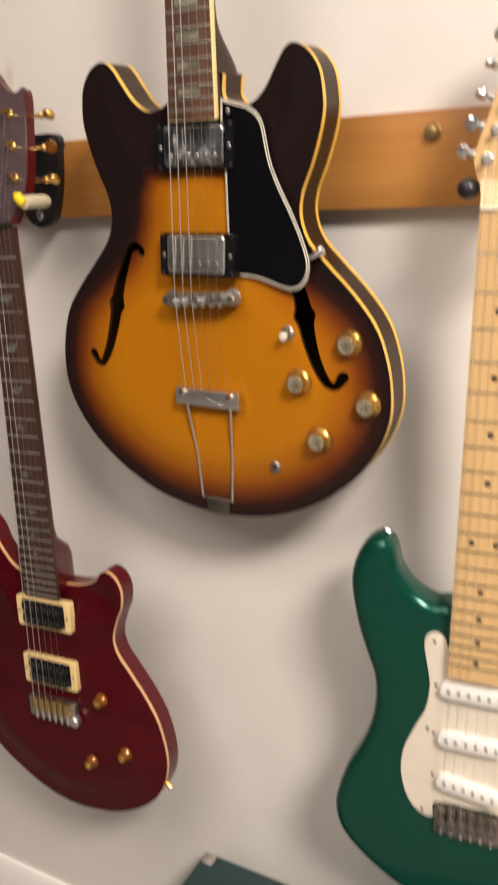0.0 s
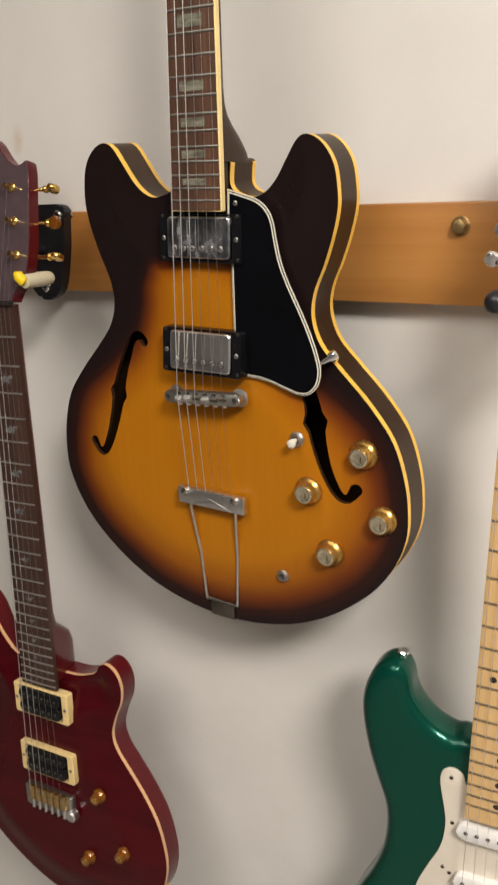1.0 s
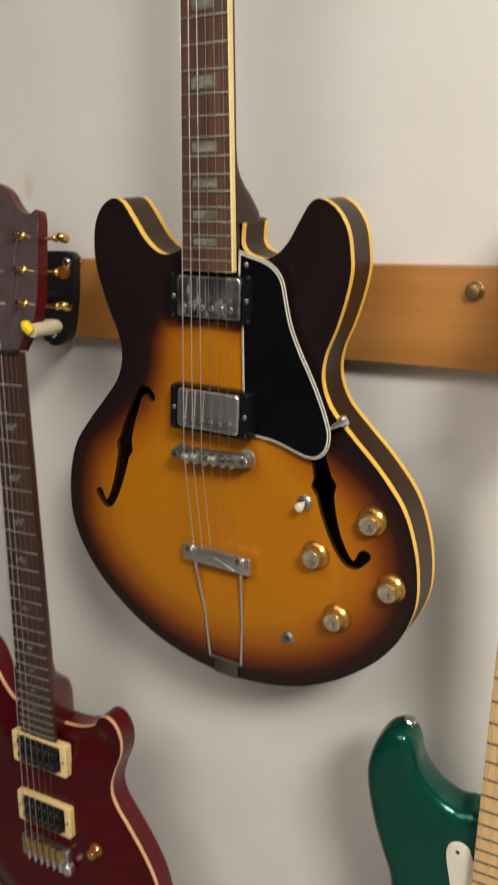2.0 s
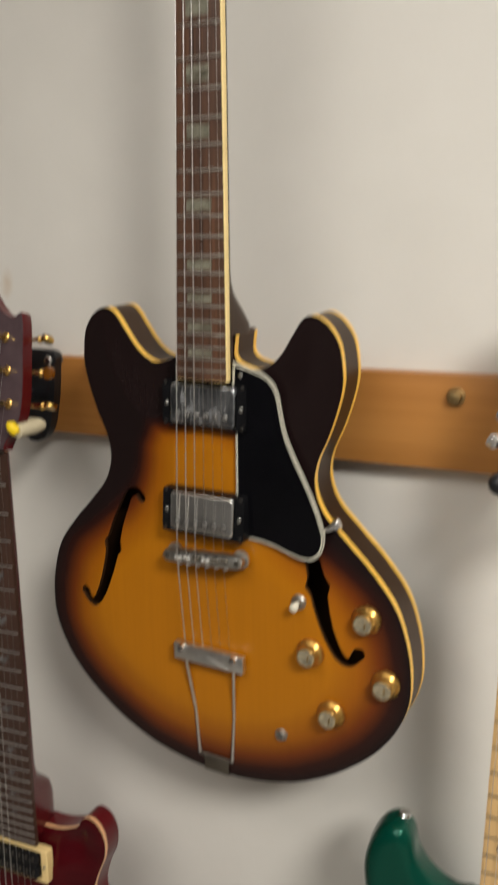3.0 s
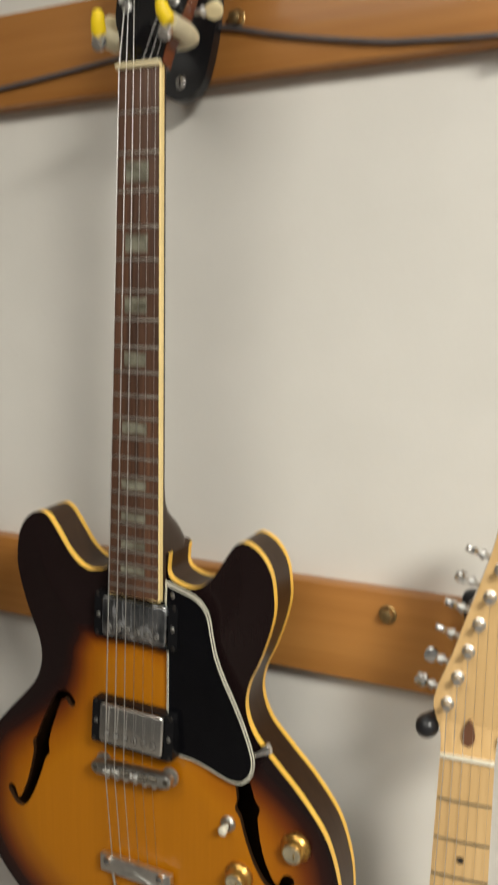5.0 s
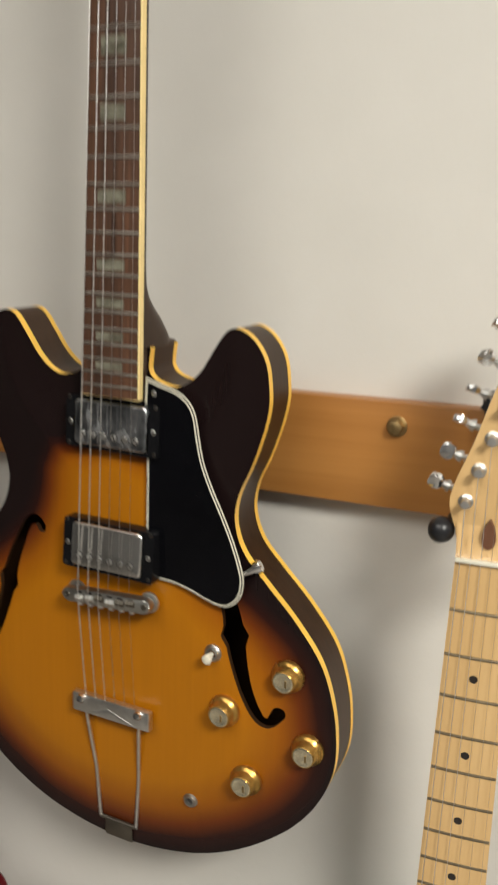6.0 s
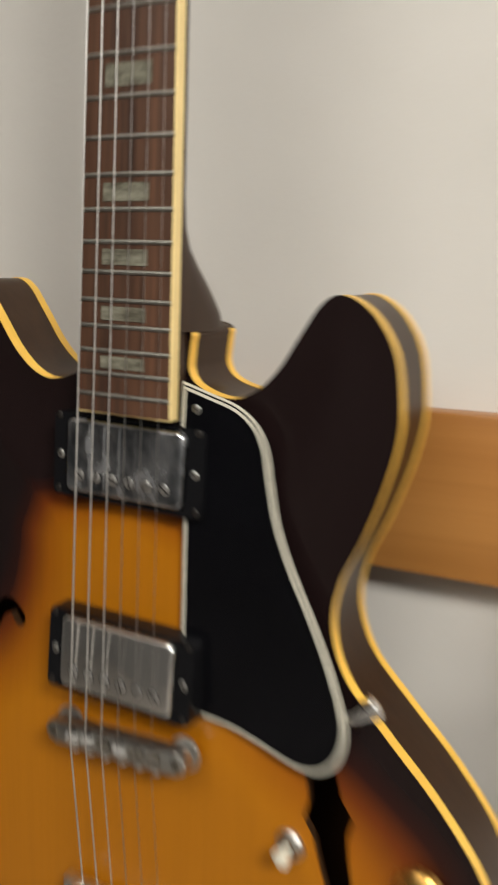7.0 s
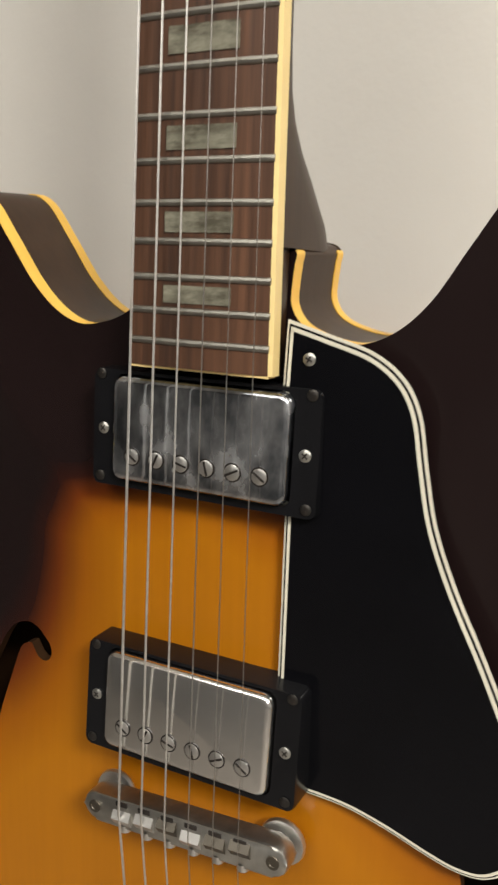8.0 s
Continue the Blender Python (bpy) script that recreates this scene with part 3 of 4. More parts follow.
# ---- the sunburst hollow-body guitar ----
def sunburst_guitar():
    g = thing("electric_guitar", hang(0.0, 0.0, 0.0, 0.0, 1.40, 0.0), "sunburst hollow-body electric guitar with black pickguard, hung by its headstock", "guitar", "guitars on the wall")
    SC, LAST, HN, HE = 0.6255, 22, 0.0215, 0.0285
    FACE = -0.0075
    half = [(0, -265.5), (40, -262.3), (80, -252.6), (114, -237.6), (145, -217.2), (174.4, -190.5), (196, -159.7), (208.3, -125.7), (209, -92), (203.3, -60.4), (191.5, -30),
            (168, 0.3), (144, 26.4), (125.3, 49.2), (117.2, 73), (119.6, 95.8), (129.8, 120.5), (137.8, 144.2), (142.8, 165.7), (143.2, 182), (139.4, 204.5), (129, 220.8), (115, 228.4),
            (103.3, 224.8), (91.6, 209.6), (80, 193.3), (69, 183), (57.6, 178), (46.3, 179), (36, 183), (30.4, 189.2), (28.9, 196.3), (28.3, 202.5), (27.4, 207.5), (18.5, 210.5)]
    full = half + [(-x, z) for x, z in reversed(half[1:])]
    # the body sits a little to the bass side of the neck's line, and its treble horn is slimmer
    full = [(x - 5.2 * (np.clip((207 - z) / 25, 0, 1) if abs(x) < 40 else 1.0), z) for x, z in full]
    full = [(x - 5.0 * np.clip((x - 70) / 45, 0, 1) * np.clip((z - 5) / 55, 0, 1), z) for x, z in full]
    full = [(x - 0.8 * np.clip((x - 90) / 60, 0, 1) * np.clip((20 - z) / 60, 0, 1), z) for x, z in full]
    rim = smooth_curve(full, True, 6)
    EDGE, BACK = 0.0080, 0.0515

    def arch(dist, co):
        t = np.clip((dist - 0.004) / 0.085, 0, 1)
        return EDGE - 0.009 * (t * t * (3 - 2 * t))

    line = smooth_curve([(-78, 37), (-85, 42.3), (-95.4, 37), (-104, 19.5), (-112.4, -1.4), (-117.7, -22.3), (-123, -45.4), (-131.5, -70.6), (-142.2, -89.6), (-151.6, -92.8), (-159, -83.3)], False, 5)
    wid = np.interp(np.linspace(0, 1, len(line)), [0, .08, .2, .36, .46, .5, .54, .66, .82, .92, 1], [5.4, 4.6, 4.8, 7.0, 8.6, 12.5, 8.6, 6.6, 4.8, 4.6, 6.2]) / 1000
    t = np.gradient(line, axis=0)
    t /= np.linalg.norm(t, axis=1)[:, None]
    nr = np.stack([-t[:, 1], t[:, 0]], 1)

    def round_end(c, d0, r):
        a0 = math.atan2(d0[1], d0[0])
        return [c + r * np.array((math.cos(a0 - s), math.sin(a0 - s))) for s in np.linspace(0, math.pi, 9)[1:-1]]
    hole_l = np.array([*(line + nr * wid[:, None]), *round_end(line[-1], nr[-1], wid[-1]), *(line - nr * wid[:, None])[::-1], *round_end(line[0], -nr[0], wid[0])])
    hole_r = hole_l[::-1] * np.array([-1, 1])
    hole_l[:, 0] -= 0.0051
    hole_r[:, 0] -= 0.0051
    bm = bmesh.new()
    cap(bm, rim, arch, (hole_l, hole_r), (0.0022, 0.005, 0.009), 0.0055)
    top = part("top", bm, M_BURST, g, "arched maple top, amber shading to black-brown at the rim")
    # burst: distance from the rim, drawn in towards the horns
    me = top.data
    co = np.empty(len(me.vertices) * 3)
    me.vertices.foreach_get("co", co)
    co = co.reshape(-1, 3)[:, [0, 2]]
    dist = distance(co, rim)
    up = np.clip((co[:, 1] + 0.023) / 0.15, 0, 1)
    val = dist / 0.080 - 0.50 * up * np.clip(np.abs(co[:, 0] + 0.003) / 0.088, 0, 1) ** 1.1 - 0.8 * np.clip((co[:, 1] - 0.094) / 0.075, 0, 1)
    att = me.attributes.new("burst", "FLOAT", "POINT")
    att.data.foreach_set("value", np.clip(val, 0, 1).astype(np.float32))
    for hole, nm in ((hole_l, "f_hole"), (hole_r, "f_hole")):
        bm = bmesh.new()
        dd = arch(distance(hole, rim), hole)
        band(bm, hole, -0.0002, -0.0012, dd + 0.0003, dd + 0.005)
        part(nm, bm, M_SIDE, top, "raw dark edge of the sound hole")
    bm = bmesh.new()
    band(bm, rim, 0.0004, 0.003, EDGE + 0.0006, BACK - 0.0004)
    part("side", bm, M_SIDE, g, "dark brown lacquered side")
    bm = bmesh.new()
    cap(bm, rim, lambda d, c: BACK + 0.006 * np.clip(d / 0.08, 0, 1), (), (0.003,), 0.012)
    part("back", bm, M_SIDE, g)
    start = len(half) - 1
    idx = np.arange((start) * 6 + 6, len(rim) + start * 6 + 1) % len(rim)
    open_rim = rim[idx]
    open_rim = open_rim[~((np.abs(open_rim[:, 0]) < 0.031) & (open_rim[:, 1] > 0.2078))]
    for nm, d0, d1 in (("front_binding", EDGE + 0.0003, EDGE + 0.0070), ("back_binding", BACK - 0.0050, BACK + 0.0003)):
        bm = bmesh.new()
        band(bm, open_rim, 0.0010, 0.0, d0, d1, closed=False)
        part(nm, bm, M_BINDING, g, "aged yellow-cream body binding")
    # neck and fretboard
    board = fretboard(g, SC, LAST, HN, HE, 0.1668, FACE, 0.006, M_ROSEWOOD, M_NECKBIND)
    for k in (3, 5, 7, 9, 12, 15, 17, 19, 21):
        za, zb = fret_z(SC, k), fret_z(SC, k - 1)
        hh = (zb - za) * 0.53
        part("inlay", make(box, (0, FACE - 0.00005, (za + zb) / 2), (0.0255 if k > 9 else 0.0225, 0.0006, hh)), M_PEARL, board, "pearl block inlay")
    neck_back(g, SC, HN, HE, LAST, FACE + 0.006, 0.270, SC, 0.0165, 0.0145, M_SIDE,
              [(0.256, 0.0190, 2.1), (0.247, 0.0250, 2.3), (0.239, 0.0340, 2.6), (0.2315, 0.0430, 3.0), (0.2240, 0.0488, 3.6), (0.2170, 0.0512, 5), (0.2080, 0.0516, 7)], "dark brown neck with deep heel")
    part("neck_tongue", make(box, (0, 0.0035, 0.1890), (0.0520, 0.0100, 0.0470), 0.0006), M_SIDE, g)
    part("nut", make(box, (0, FACE - 0.0005, SC + 0.0018), (2 * HN, 0.006, 0.0036), 0.0007), M_CREAM, g, "bone nut")
    tilt = pose(0, FACE + 0.002, SC + 0.004, -17, 0, 0)
    hs = [(21.5, 0), (22.5, 14), (27, 28), (33, 42), (36, 60), (38, 100), (41, 140), (43, 168), (40, 180), (30, 187), (16, 188), (6, 182), (0, 178)]
    outline = smooth_curve(hs + [(-x, z) for x, z in reversed(hs[:-1])], False, 4)
    bm = bmesh.new()
    prism(bm, outline, 0.0012, 0.0145, 0.0006)
    bm.transform(tilt)
    head = part("headstock", bm, M_HEADEDGE, g, "headstock with brown wooden edges")
    bm = bmesh.new()
    prism(bm, inset(outline, 0.0003), 0.0, 0.0011)
    bm.transform(tilt)
    part("headplate", bm, M_BLACK, head, "glossy black head veneer")
    for s in (-1, 1):
        for k in range(3):
            x, z = s * (0.0235 + 0.0025 * k), 0.054 + 0.0375 * k
            holder = new("tuner")
            holder.parent = g
            holder.matrix_basis = tilt
            tuner(holder, x, 0.0, z, s, 0.0265 - 0.0005 * k, M_NICKEL, M_CREAM, spin=(50, 20, 65)[k], size=0.78)
    posts = [(-0.0235, 0.054), (-0.026, 0.0915), (-0.0285, 0.129), (0.0285, 0.129), (0.026, 0.0915), (0.0235, 0.054)]
    hpts = [tilt @ Vector((x, -0.004, z)) for x, z in posts]
    orn = smooth_curve([(0, 80), (6, 85), (4, 92), (9, 98), (9, 105), (4, 104), (2, 112), (-2, 112), (-4, 104), (-9, 105), (-9, 98), (-4, 92), (-6, 85)], True, 4)
    bm = make(prism, orn, -0.0004, 0.0005)
    bm.transform(tilt)
    part("head_inlay", bm, M_OLIVE, head, "small pearl flower inlay")
    bm = make(prism, smooth_curve([(-9, 8), (9, 8), (10, 16), (5, 30), (0, 37), (-5, 30), (-10, 16)], True, 4), -0.0014, 0.0, 0.0005)
    bm.transform(tilt)
    part("truss_cover", bm, M_GUARD, head, "black bell-shaped truss cover")

    # pickguard of five plies
    pg = [(31, 185.6), (46, 181.5), (60.5, 177), (70.6, 169.7), (76.5, 159), (79.8, 142.4), (84, 123.8), (92, 104), (103, 82.2), (112.5, 61.3), (119.5, 41.7), (122, 28.2), (119, 14.7), (110.3, 5.8),
          (100, 4.2), (88.6, 6.8), (74.2, 11.5), (59.8, 14.8), (46, 15.6)]
    curve = smooth_curve(pg, False, 5)
    outline = np.array([*curve, (0.0312, 0.0156), (0.0322, 0.122), (0.028, 0.122)])
    G0 = -0.0052
    bm = make(prism, inset(outline, 0.0028), G0, G0 + 0.0018, 0.0)
    guard = part("pickguard", bm, M_GUARD, g, "black pickguard with white-lined bevelled edge")
    for a, b, mat, dd in ((0.0, 0.0009, M_IVORY, 0.0012), (0.0009, 0.0016, M_GUARD, 0.0007), (0.0016, 0.0028, M_IVORY, 0.0002)):
        bm = make(band, outline, a, b, G0 + dd, G0 + 0.0022)
        part("guard_ply", bm, mat, guard, "white edge ply" if mat is M_IVORY else "")
    part_mesh("screw", SCREW, pose(0.0395, G0, 0.1735, 0, 30, 0), guard)

    # pickups
    def humbucker(zc, low, high, slope, turn, metal, words):
        """Cover between two depths; the ring tilts with the strings."""
        ring_o = rounded_rect(0, zc - 0.0007, 0.0905, 0.0436, 0.003, 4)
        ring_i = rounded_rect(0, zc, 0.0712, 0.0392, 0.004, 4)
        bm = bmesh.new()
        dz = lambda q: high + slope * (q[1] - zc)
        vo_f = [bm.verts.new((p[0] * 0.992, dz(p), zc + (p[1] - zc) * 0.985)) for p in ring_o]
        vi_f = [bm.verts.new((p[0], dz(p), p[1])) for p in ring_i]
        vo_m = [bm.verts.new((p[0], dz(p) + 0.0012, p[1])) for p in ring_o]
        vo_b = [bm.verts.new((p[0] * 1.004, low, zc + (p[1] - zc) * 1.01)) for p in ring_o]
        vi_b = [bm.verts.new((p[0], low, p[1])) for p in ring_i]
        n = len(ring_o)
        for a, b in ((vo_f, vi_f), (vo_f, vo_m), (vo_m, vo_b), (vi_f, vi_b)):
            for k in range(n):
                bm.faces.new((a[k], a[(k + 1) % n], b[(k + 1) % n], b[k]))
        pu = thing_part("pickup", g)
        pu.matrix_basis = pose(0, 0, zc) @ pose(0, 0, 0, 0, turn, 0) @ pose(0, 0, -zc)
        part("ring", bm, M_BLACK, pu, "black plastic mounting ring")
        bm = bmesh.new()
        face = high - 0.0032
        rings = [[bm.verts.new((p[0], d, p[1])) for p in rounded_rect(0, zc, 0.0700 - 2 * i, 0.0380 - 2 * i, 0.0042 - i, 6)]
                 for i, d in ((0.0, low), (0.0, face + 0.0024), (0.0002, face + 0.0014), (0.0007, face + 0.0006), (0.0014, face + 0.00015), (0.0022, face))]
        for a, b in zip(rings, rings[1:]):
            for k in range(len(a)):
                bm.faces.new((a[k], a[(k + 1) % len(a)], b[(k + 1) % len(a)], b[k]))
        bm.faces.new(rings[-1])
        for v in bm.verts:
            v.co.y += slope * (v.co.z - zc)
        part("cover", bm, metal, pu, words)
        for k in range(6):
            x = -0.0255 + 0.0102 * k
            part_mesh("pole_screw", POLE, pose(x, high - 0.0032 + slope * -0.0095 - 0.0001, zc - 0.0095, 0, 35 + 40 * ((k * 7) % 5), 0), pu)
        for sx in (-1, 1):
            part_mesh("screw", SCREW, pose(sx * 0.0402, high - 0.0001, zc - 0.001, 0, 40, 0), pu)
            for sz in (-1, 1):
                part_mesh("screw", SCREW_DARK, pose(sx * 0.0415, dz((0, zc + sz * 0.019)) - 0.0001, zc + sz * 0.019), pu)

    humbucker(0.1427, 0.0065, -0.0030, 0.02, 0.0, M_SMUDGE, "nickel pickup cover with smudges, dim reflection put into its colour")
    humbucker(0.0375, 0.0075, -0.0062, 0.06, 0.0, M_COVER, "nickel pickup cover, pale even tone for a bright reflection")

    # bridge
    br = thing_part("bridge", g)
    br.matrix_basis = pose(0, 0.0075, -0.0080, 0, -3.5, 0)
    bm = bmesh.new()
    prism(bm, rounded_rect(0, 0.0, 0.0890, 0.0122, 0.006, 6), -0.0165, -0.0075, 0.0014)
    part("bridge_body", bm, M_BRIDGE, br, "worn nickel bridge")
    for k in range(6):
        x = -0.026 + 0.0104 * k
        off = (-0.0018, -0.0008, 0.0006, -0.0014, 0.0000, 0.0012)[k]
        bm = bmesh.new()
        prof = [(-0.0030, -0.0166), (0.0, -0.0186), (0.0030, -0.0166), (0.0030, -0.0150), (-0.0030, -0.0150)]
        loft(bm, [[(x + sx, y, z + off) for z, y in prof] for sx in (-0.0041, 0.0041)])
        part("saddle", bm, M_NICKEL if k in (0, 1, 3) else M_FRETDARK, br)
        part("saddle_screw", make(lathe, (x, -0.0145, -0.0062), (0, 0, -1), [(0.0024, -0.001), (0.0024, 0.0018), (0, 0.002)], 12), M_NICKEL, br)
        part("slot", make(box, (x, -0.0166, 0.0041), (0.0052, 0.0006, 0.0018)), M_DOT, br)
    for s in (-1, 1):
        part("post_screw", make(lathe, (s * 0.0390, -0.0166, 0.0), (0, -1, 0), [(0.0026, 0), (0.0026, 0.0005), (0.0016, 0.0005), (0.0014, 0.0001), (0, 0.0001)], 16), M_FRETDARK, br)
        part("thumbwheel", make(lathe, (s * 0.0372, -0.004, 0.0), (0, -1, 0), [(0.0022, -0.006), (0.0022, -0.001), (0.0088, -0.001), (0.0092, 0.0), (0.0088, 0.0014), (0.003, 0.0014), (0.003, 0.004)], 24), M_NICKEL, br)

    # trapeze tailpiece
    tp = thing_part("tailpiece", g)
    CX = -0.0010
    bm = bmesh.new()
    prism(bm, rounded_rect(CX, -0.1180, 0.081, 0.0185, 0.0015, 3), -0.0122, -0.0052, 0.0012)
    part("tail_bar", bm, M_NICKEL, tp, "flat nickel string bar")
    bm = bmesh.new()
    prism(bm, np.array([(CX - 0.022, -0.1250), (CX - 0.002, -0.1165), (CX + 0.024, -0.1250), (CX + 0.002, -0.1210)]), -0.0125, -0.0117, 0.0001)
    part("raised_diamond", bm, M_NICKEL, tp)
    for s in (-1, 1):
        part("bar_stud", make(lathe, (CX + s * 0.030, -0.0122, -0.1130), (0, -1, 0.35), [(0.0040, -0.002), (0.0040, 0.003), (0.0028, 0.0048), (0, 0.0052)], 16), M_CHROME, tp)
        bm = bmesh.new()
        tube(bm, [(CX + s * 0.0280, -0.0082, -0.1145), (CX + s * 0.0275, -0.0080, -0.1330), (CX + s * 0.0230, -0.0010, -0.1880), (CX - 0.0035 + s * 0.0200, 0.0048, -0.2420), (CX - 0.0035 + s * 0.0192, 0.0053, -0.2470)], 0.00165, 10)
        part("rod", bm, M_NICKEL, tp)
    bm = bmesh.new()
    tube(bm, [(CX - 0.0240, 0.0050, -0.2460), (CX + 0.0170, 0.0050, -0.2460)], 0.0019, 10)
    box(bm, (CX - 0.004, 0.0064, -0.2555), (0.030, 0.0014, 0.0190), 0.0005)
    box(bm, (CX - 0.004, 0.0200, -0.2652), (0.030, 0.028, 0.0012), 0.0005)
    # Dark metal here stands in for the dim floor mirrored in the plate.
    part("hinge_plate", bm, M_FRETDARK, tp, "metal hinge plate, dark tone for the dim floor it mirrors")

    strings(g, SC + 0.001, 0.0178, 0.026, FACE - 0.0022, -0.0113, (CX, 0.026, 0.0040, -0.1140), head=hpts, bridge_z=-0.0080)

    for x, z in ((0.1605, -0.0472), (0.1075, -0.0900), (0.1803, -0.1093), (0.1285, -0.1520)):
        d = float(arch(distance(np.array([(x, z)]), rim), None)[0])
        guitar_knob(g, x, z, d, 0.0143, 0.0125, M_GOLD, M_CAP, cap_r=0.60)
    d = -0.0008
    tg = thing_part("toggle_switch", g)
    part("collar", make(lathe, (0.0950, d, -0.0405), (0, -1, 0), [(0.0076, -0.001), (0.0076, 0.0010), (0.0064, 0.0022), (0.0058, 0.0036), (0.0040, 0.0038), (0.003, 0.002)], 24), M_BRIDGE, tg)
    bm = bmesh.new()
    tube(bm, [(0.0950, d - 0.002, -0.0405), (0.0947, d - 0.006, -0.0413), (0.0944, d - 0.008, -0.0418), (0.0941, d - 0.0112, -0.0426), (0.0940, d - 0.0124, -0.0428)], [0.0018, 0.0030, 0.0042, 0.0044, 0.0026], 14)
    part("tip", bm, M_IVORY, tg, "ivory plastic switch tip")
    d = float(arch(distance(np.array([(0.0745, -0.1920)]), rim), None)[0])
    jk = thing_part("output_jack", g)
    part("nut_ring", make(lathe, (0.0745, d, -0.1920), (0, -1, 0), [(0.0068, -0.001), (0.0068, 0.0008), (0.0058, 0.0014), (0.0052, 0.0030), (0.0036, 0.0032), (0.0034, 0.0)], 20), M_BRIDGE, jk)
    part("socket", make(lathe, (0.0745, d - 0.0002, -0.1920), (0, -1, 0), [(0.0035, 0), (0, 0.0)], 16), M_DOT, jk)
    # guard bracket that comes over the rim
    bm = bmesh.new()
    tube(bm, [(0.1205, 0.0000, 0.0355), (0.1255, 0.0006, 0.0385), (0.1295, 0.0030, 0.0412)], [0.0022, 0.0030, 0.0038], 14)
    lathe(bm, (0.1280, 0.0030, 0.0402), (0.78, 0.35, 0.5), [(0, 0), (0.0048, 0.0), (0.0054, 0.002), (0.0054, 0.0055), (0.0040, 0.0070), (0, 0.0074)], 18)
    part("guard_bracket", bm, M_CHROME, g, "dull chrome bracket holding the pickguard to the rim")
    # the neck is set back: the body lies at an angle to the strings
    pitch = pose(0, 0.0105, 0, 2.5)
    for ob in g.children:
        if ob.name.split(".")[0] in ("top", "side", "back", "front_binding", "back_binding", "pickguard", "tailpiece", "knob", "toggle_switch", "output_jack", "guard_bracket"):
            ob.matrix_basis = pitch @ ob.matrix_basis
    return g


def thing_part(name, parent):
    ob = new(name)
    ob.parent = parent
    ob.empty_display_size = 0.02
    return ob


sunburst_guitar()
wall_hanger(-0.0040, 0.6865, 0.0157, -0.001, 0.6540, 0.034, "cream", "black wall hanger with cream yoke holding the sunburst guitar", 0.62)


# ---- the cherry red solid guitar ----
def red_guitar():
    g = thing("electric_guitar", hang(-0.2685, -0.0213, -0.5652, -2.47, -1.28, 3.04), "cherry red carved-top electric guitar with cream pickup rings, wall-hung", "guitar", "guitars on the wall")
    SC, LAST, HN, HE = 0.635, 24, 0.0213, 0.0285
    rim = smooth_curve([(0, -179), (40, -178), (91, -166), (136, -138), (158, -107), (167, -75), (166, -45), (157, -8), (140, 25), (120, 54), (102, 80), (97, 102), (104, 127), (114, 150),
                        (116, 172), (109, 189), (97, 197), (86, 194), (79, 183), (62, 175), (40, 171), (0, 172), (-40, 177), (-60, 184), (-80, 208), (-92, 235), (-106, 250), (-122, 250),
                        (-132, 232), (-130, 190), (-118, 150), (-112, 115), (-120, 75), (-140, 30), (-156, -12), (-161, -50), (-152, -85), (-125, -120), (-80, -151), (-40, -170)], True, 6)
    EDGE = 0.018

    def carve(dist, co):
        t = np.clip((dist - 0.006) / 0.055, 0, 1)
        scoop = np.exp(-((co[:, 0] - 0.080) ** 2 + (co[:, 1] - 0.158) ** 2) / 0.00045) * np.clip(dist / 0.012, 0, 1)
        return EDGE - 0.010 * (t * t * (3 - 2 * t)) + 0.0015 * (1 - np.clip(dist / 0.006, 0, 1)) + 0.0075 * scoop
    bm = bmesh.new()
    cap(bm, rim, carve, (), (0.002, 0.005, 0.010), 0.007)
    part("top", bm, M_REDTOP, g, "carved glossy cherry red maple top")
    bm = bmesh.new()
    band(bm, rim, 0.0, 0.003, EDGE + 0.0065, EDGE + 0.030)
    part("side", bm, M_REDSIDE, g, "dark cherry mahogany side")
    bm = make(band, rim, -0.0001, 0.003, EDGE + 0.0018, EDGE + 0.0065)
    part("binding", bm, M_MAPLEEDGE, g, "bare pale maple edge line")
    bm = bmesh.new()
    cap(bm, rim, lambda d, c: EDGE + 0.035 - 0.005 * (1 - np.clip(d / 0.006, 0, 1)) ** 2, (), (0.002, 0.005), 0.014)
    part("back", bm, M_REDSIDE, g)
    board = fretboard(g, SC, LAST, HN, HE, 0.154, 0.0, 0.006, M_EBONY, fret_mat=M_NICKEL)
    for k in (3, 5, 7, 9, 12, 15, 17, 19, 21):
        z = (fret_z(SC, k) + fret_z(SC, k - 1)) / 2
        s = min(1.0, (fret_z(SC, k - 1) - fret_z(SC, k)) / 0.026)
        sh = smooth_curve([(-13, 1), (-6, 3), (-2, 8), (1, 4), (9, 7), (12, 3), (5, -1), (7, -7), (1, -4), (-5, -5)], True, 3) * np.array([0.85, 0.8]) * s + np.array([0, z])
        part("inlay", make(prism, sh, -0.0002, 0.0006), M_PEARLDIM, board, "dull pearl inlay")
    neck_back(g, SC, HN, HE, LAST, 0.006, 0.255, SC, 0.017, 0.0145, M_REDNECK, [(0.238, 0.021, 2.2), (0.226, 0.033, 2.8), (0.218, 0.040, 4), (0.205, 0.043, 5), (0.165, 0.043, 5)], "red mahogany neck")
    part("nut", make(box, (0, -0.001, SC + 0.002), (2 * HN, 0.007, 0.004), 0.0006), M_DOT, g)
    tilt = pose(0, 0.002, SC + 0.004, -10, 0, 0)
    outline = smooth_curve([(21, 0), (23, 8), (34, 22), (41, 36), (43.5, 62), (41.5, 105), (37.5, 151), (26, 148), (12, 153), (0, 164), (-14, 180), (-38, 186), (-44, 160), (-44, 105), (-43, 62), (-40, 36), (-33, 22), (-23, 8), (-21, 0)], False, 4)
    bm = make(prism, outline, 0.0, 0.0145, 0.0008)
    bm.transform(tilt)
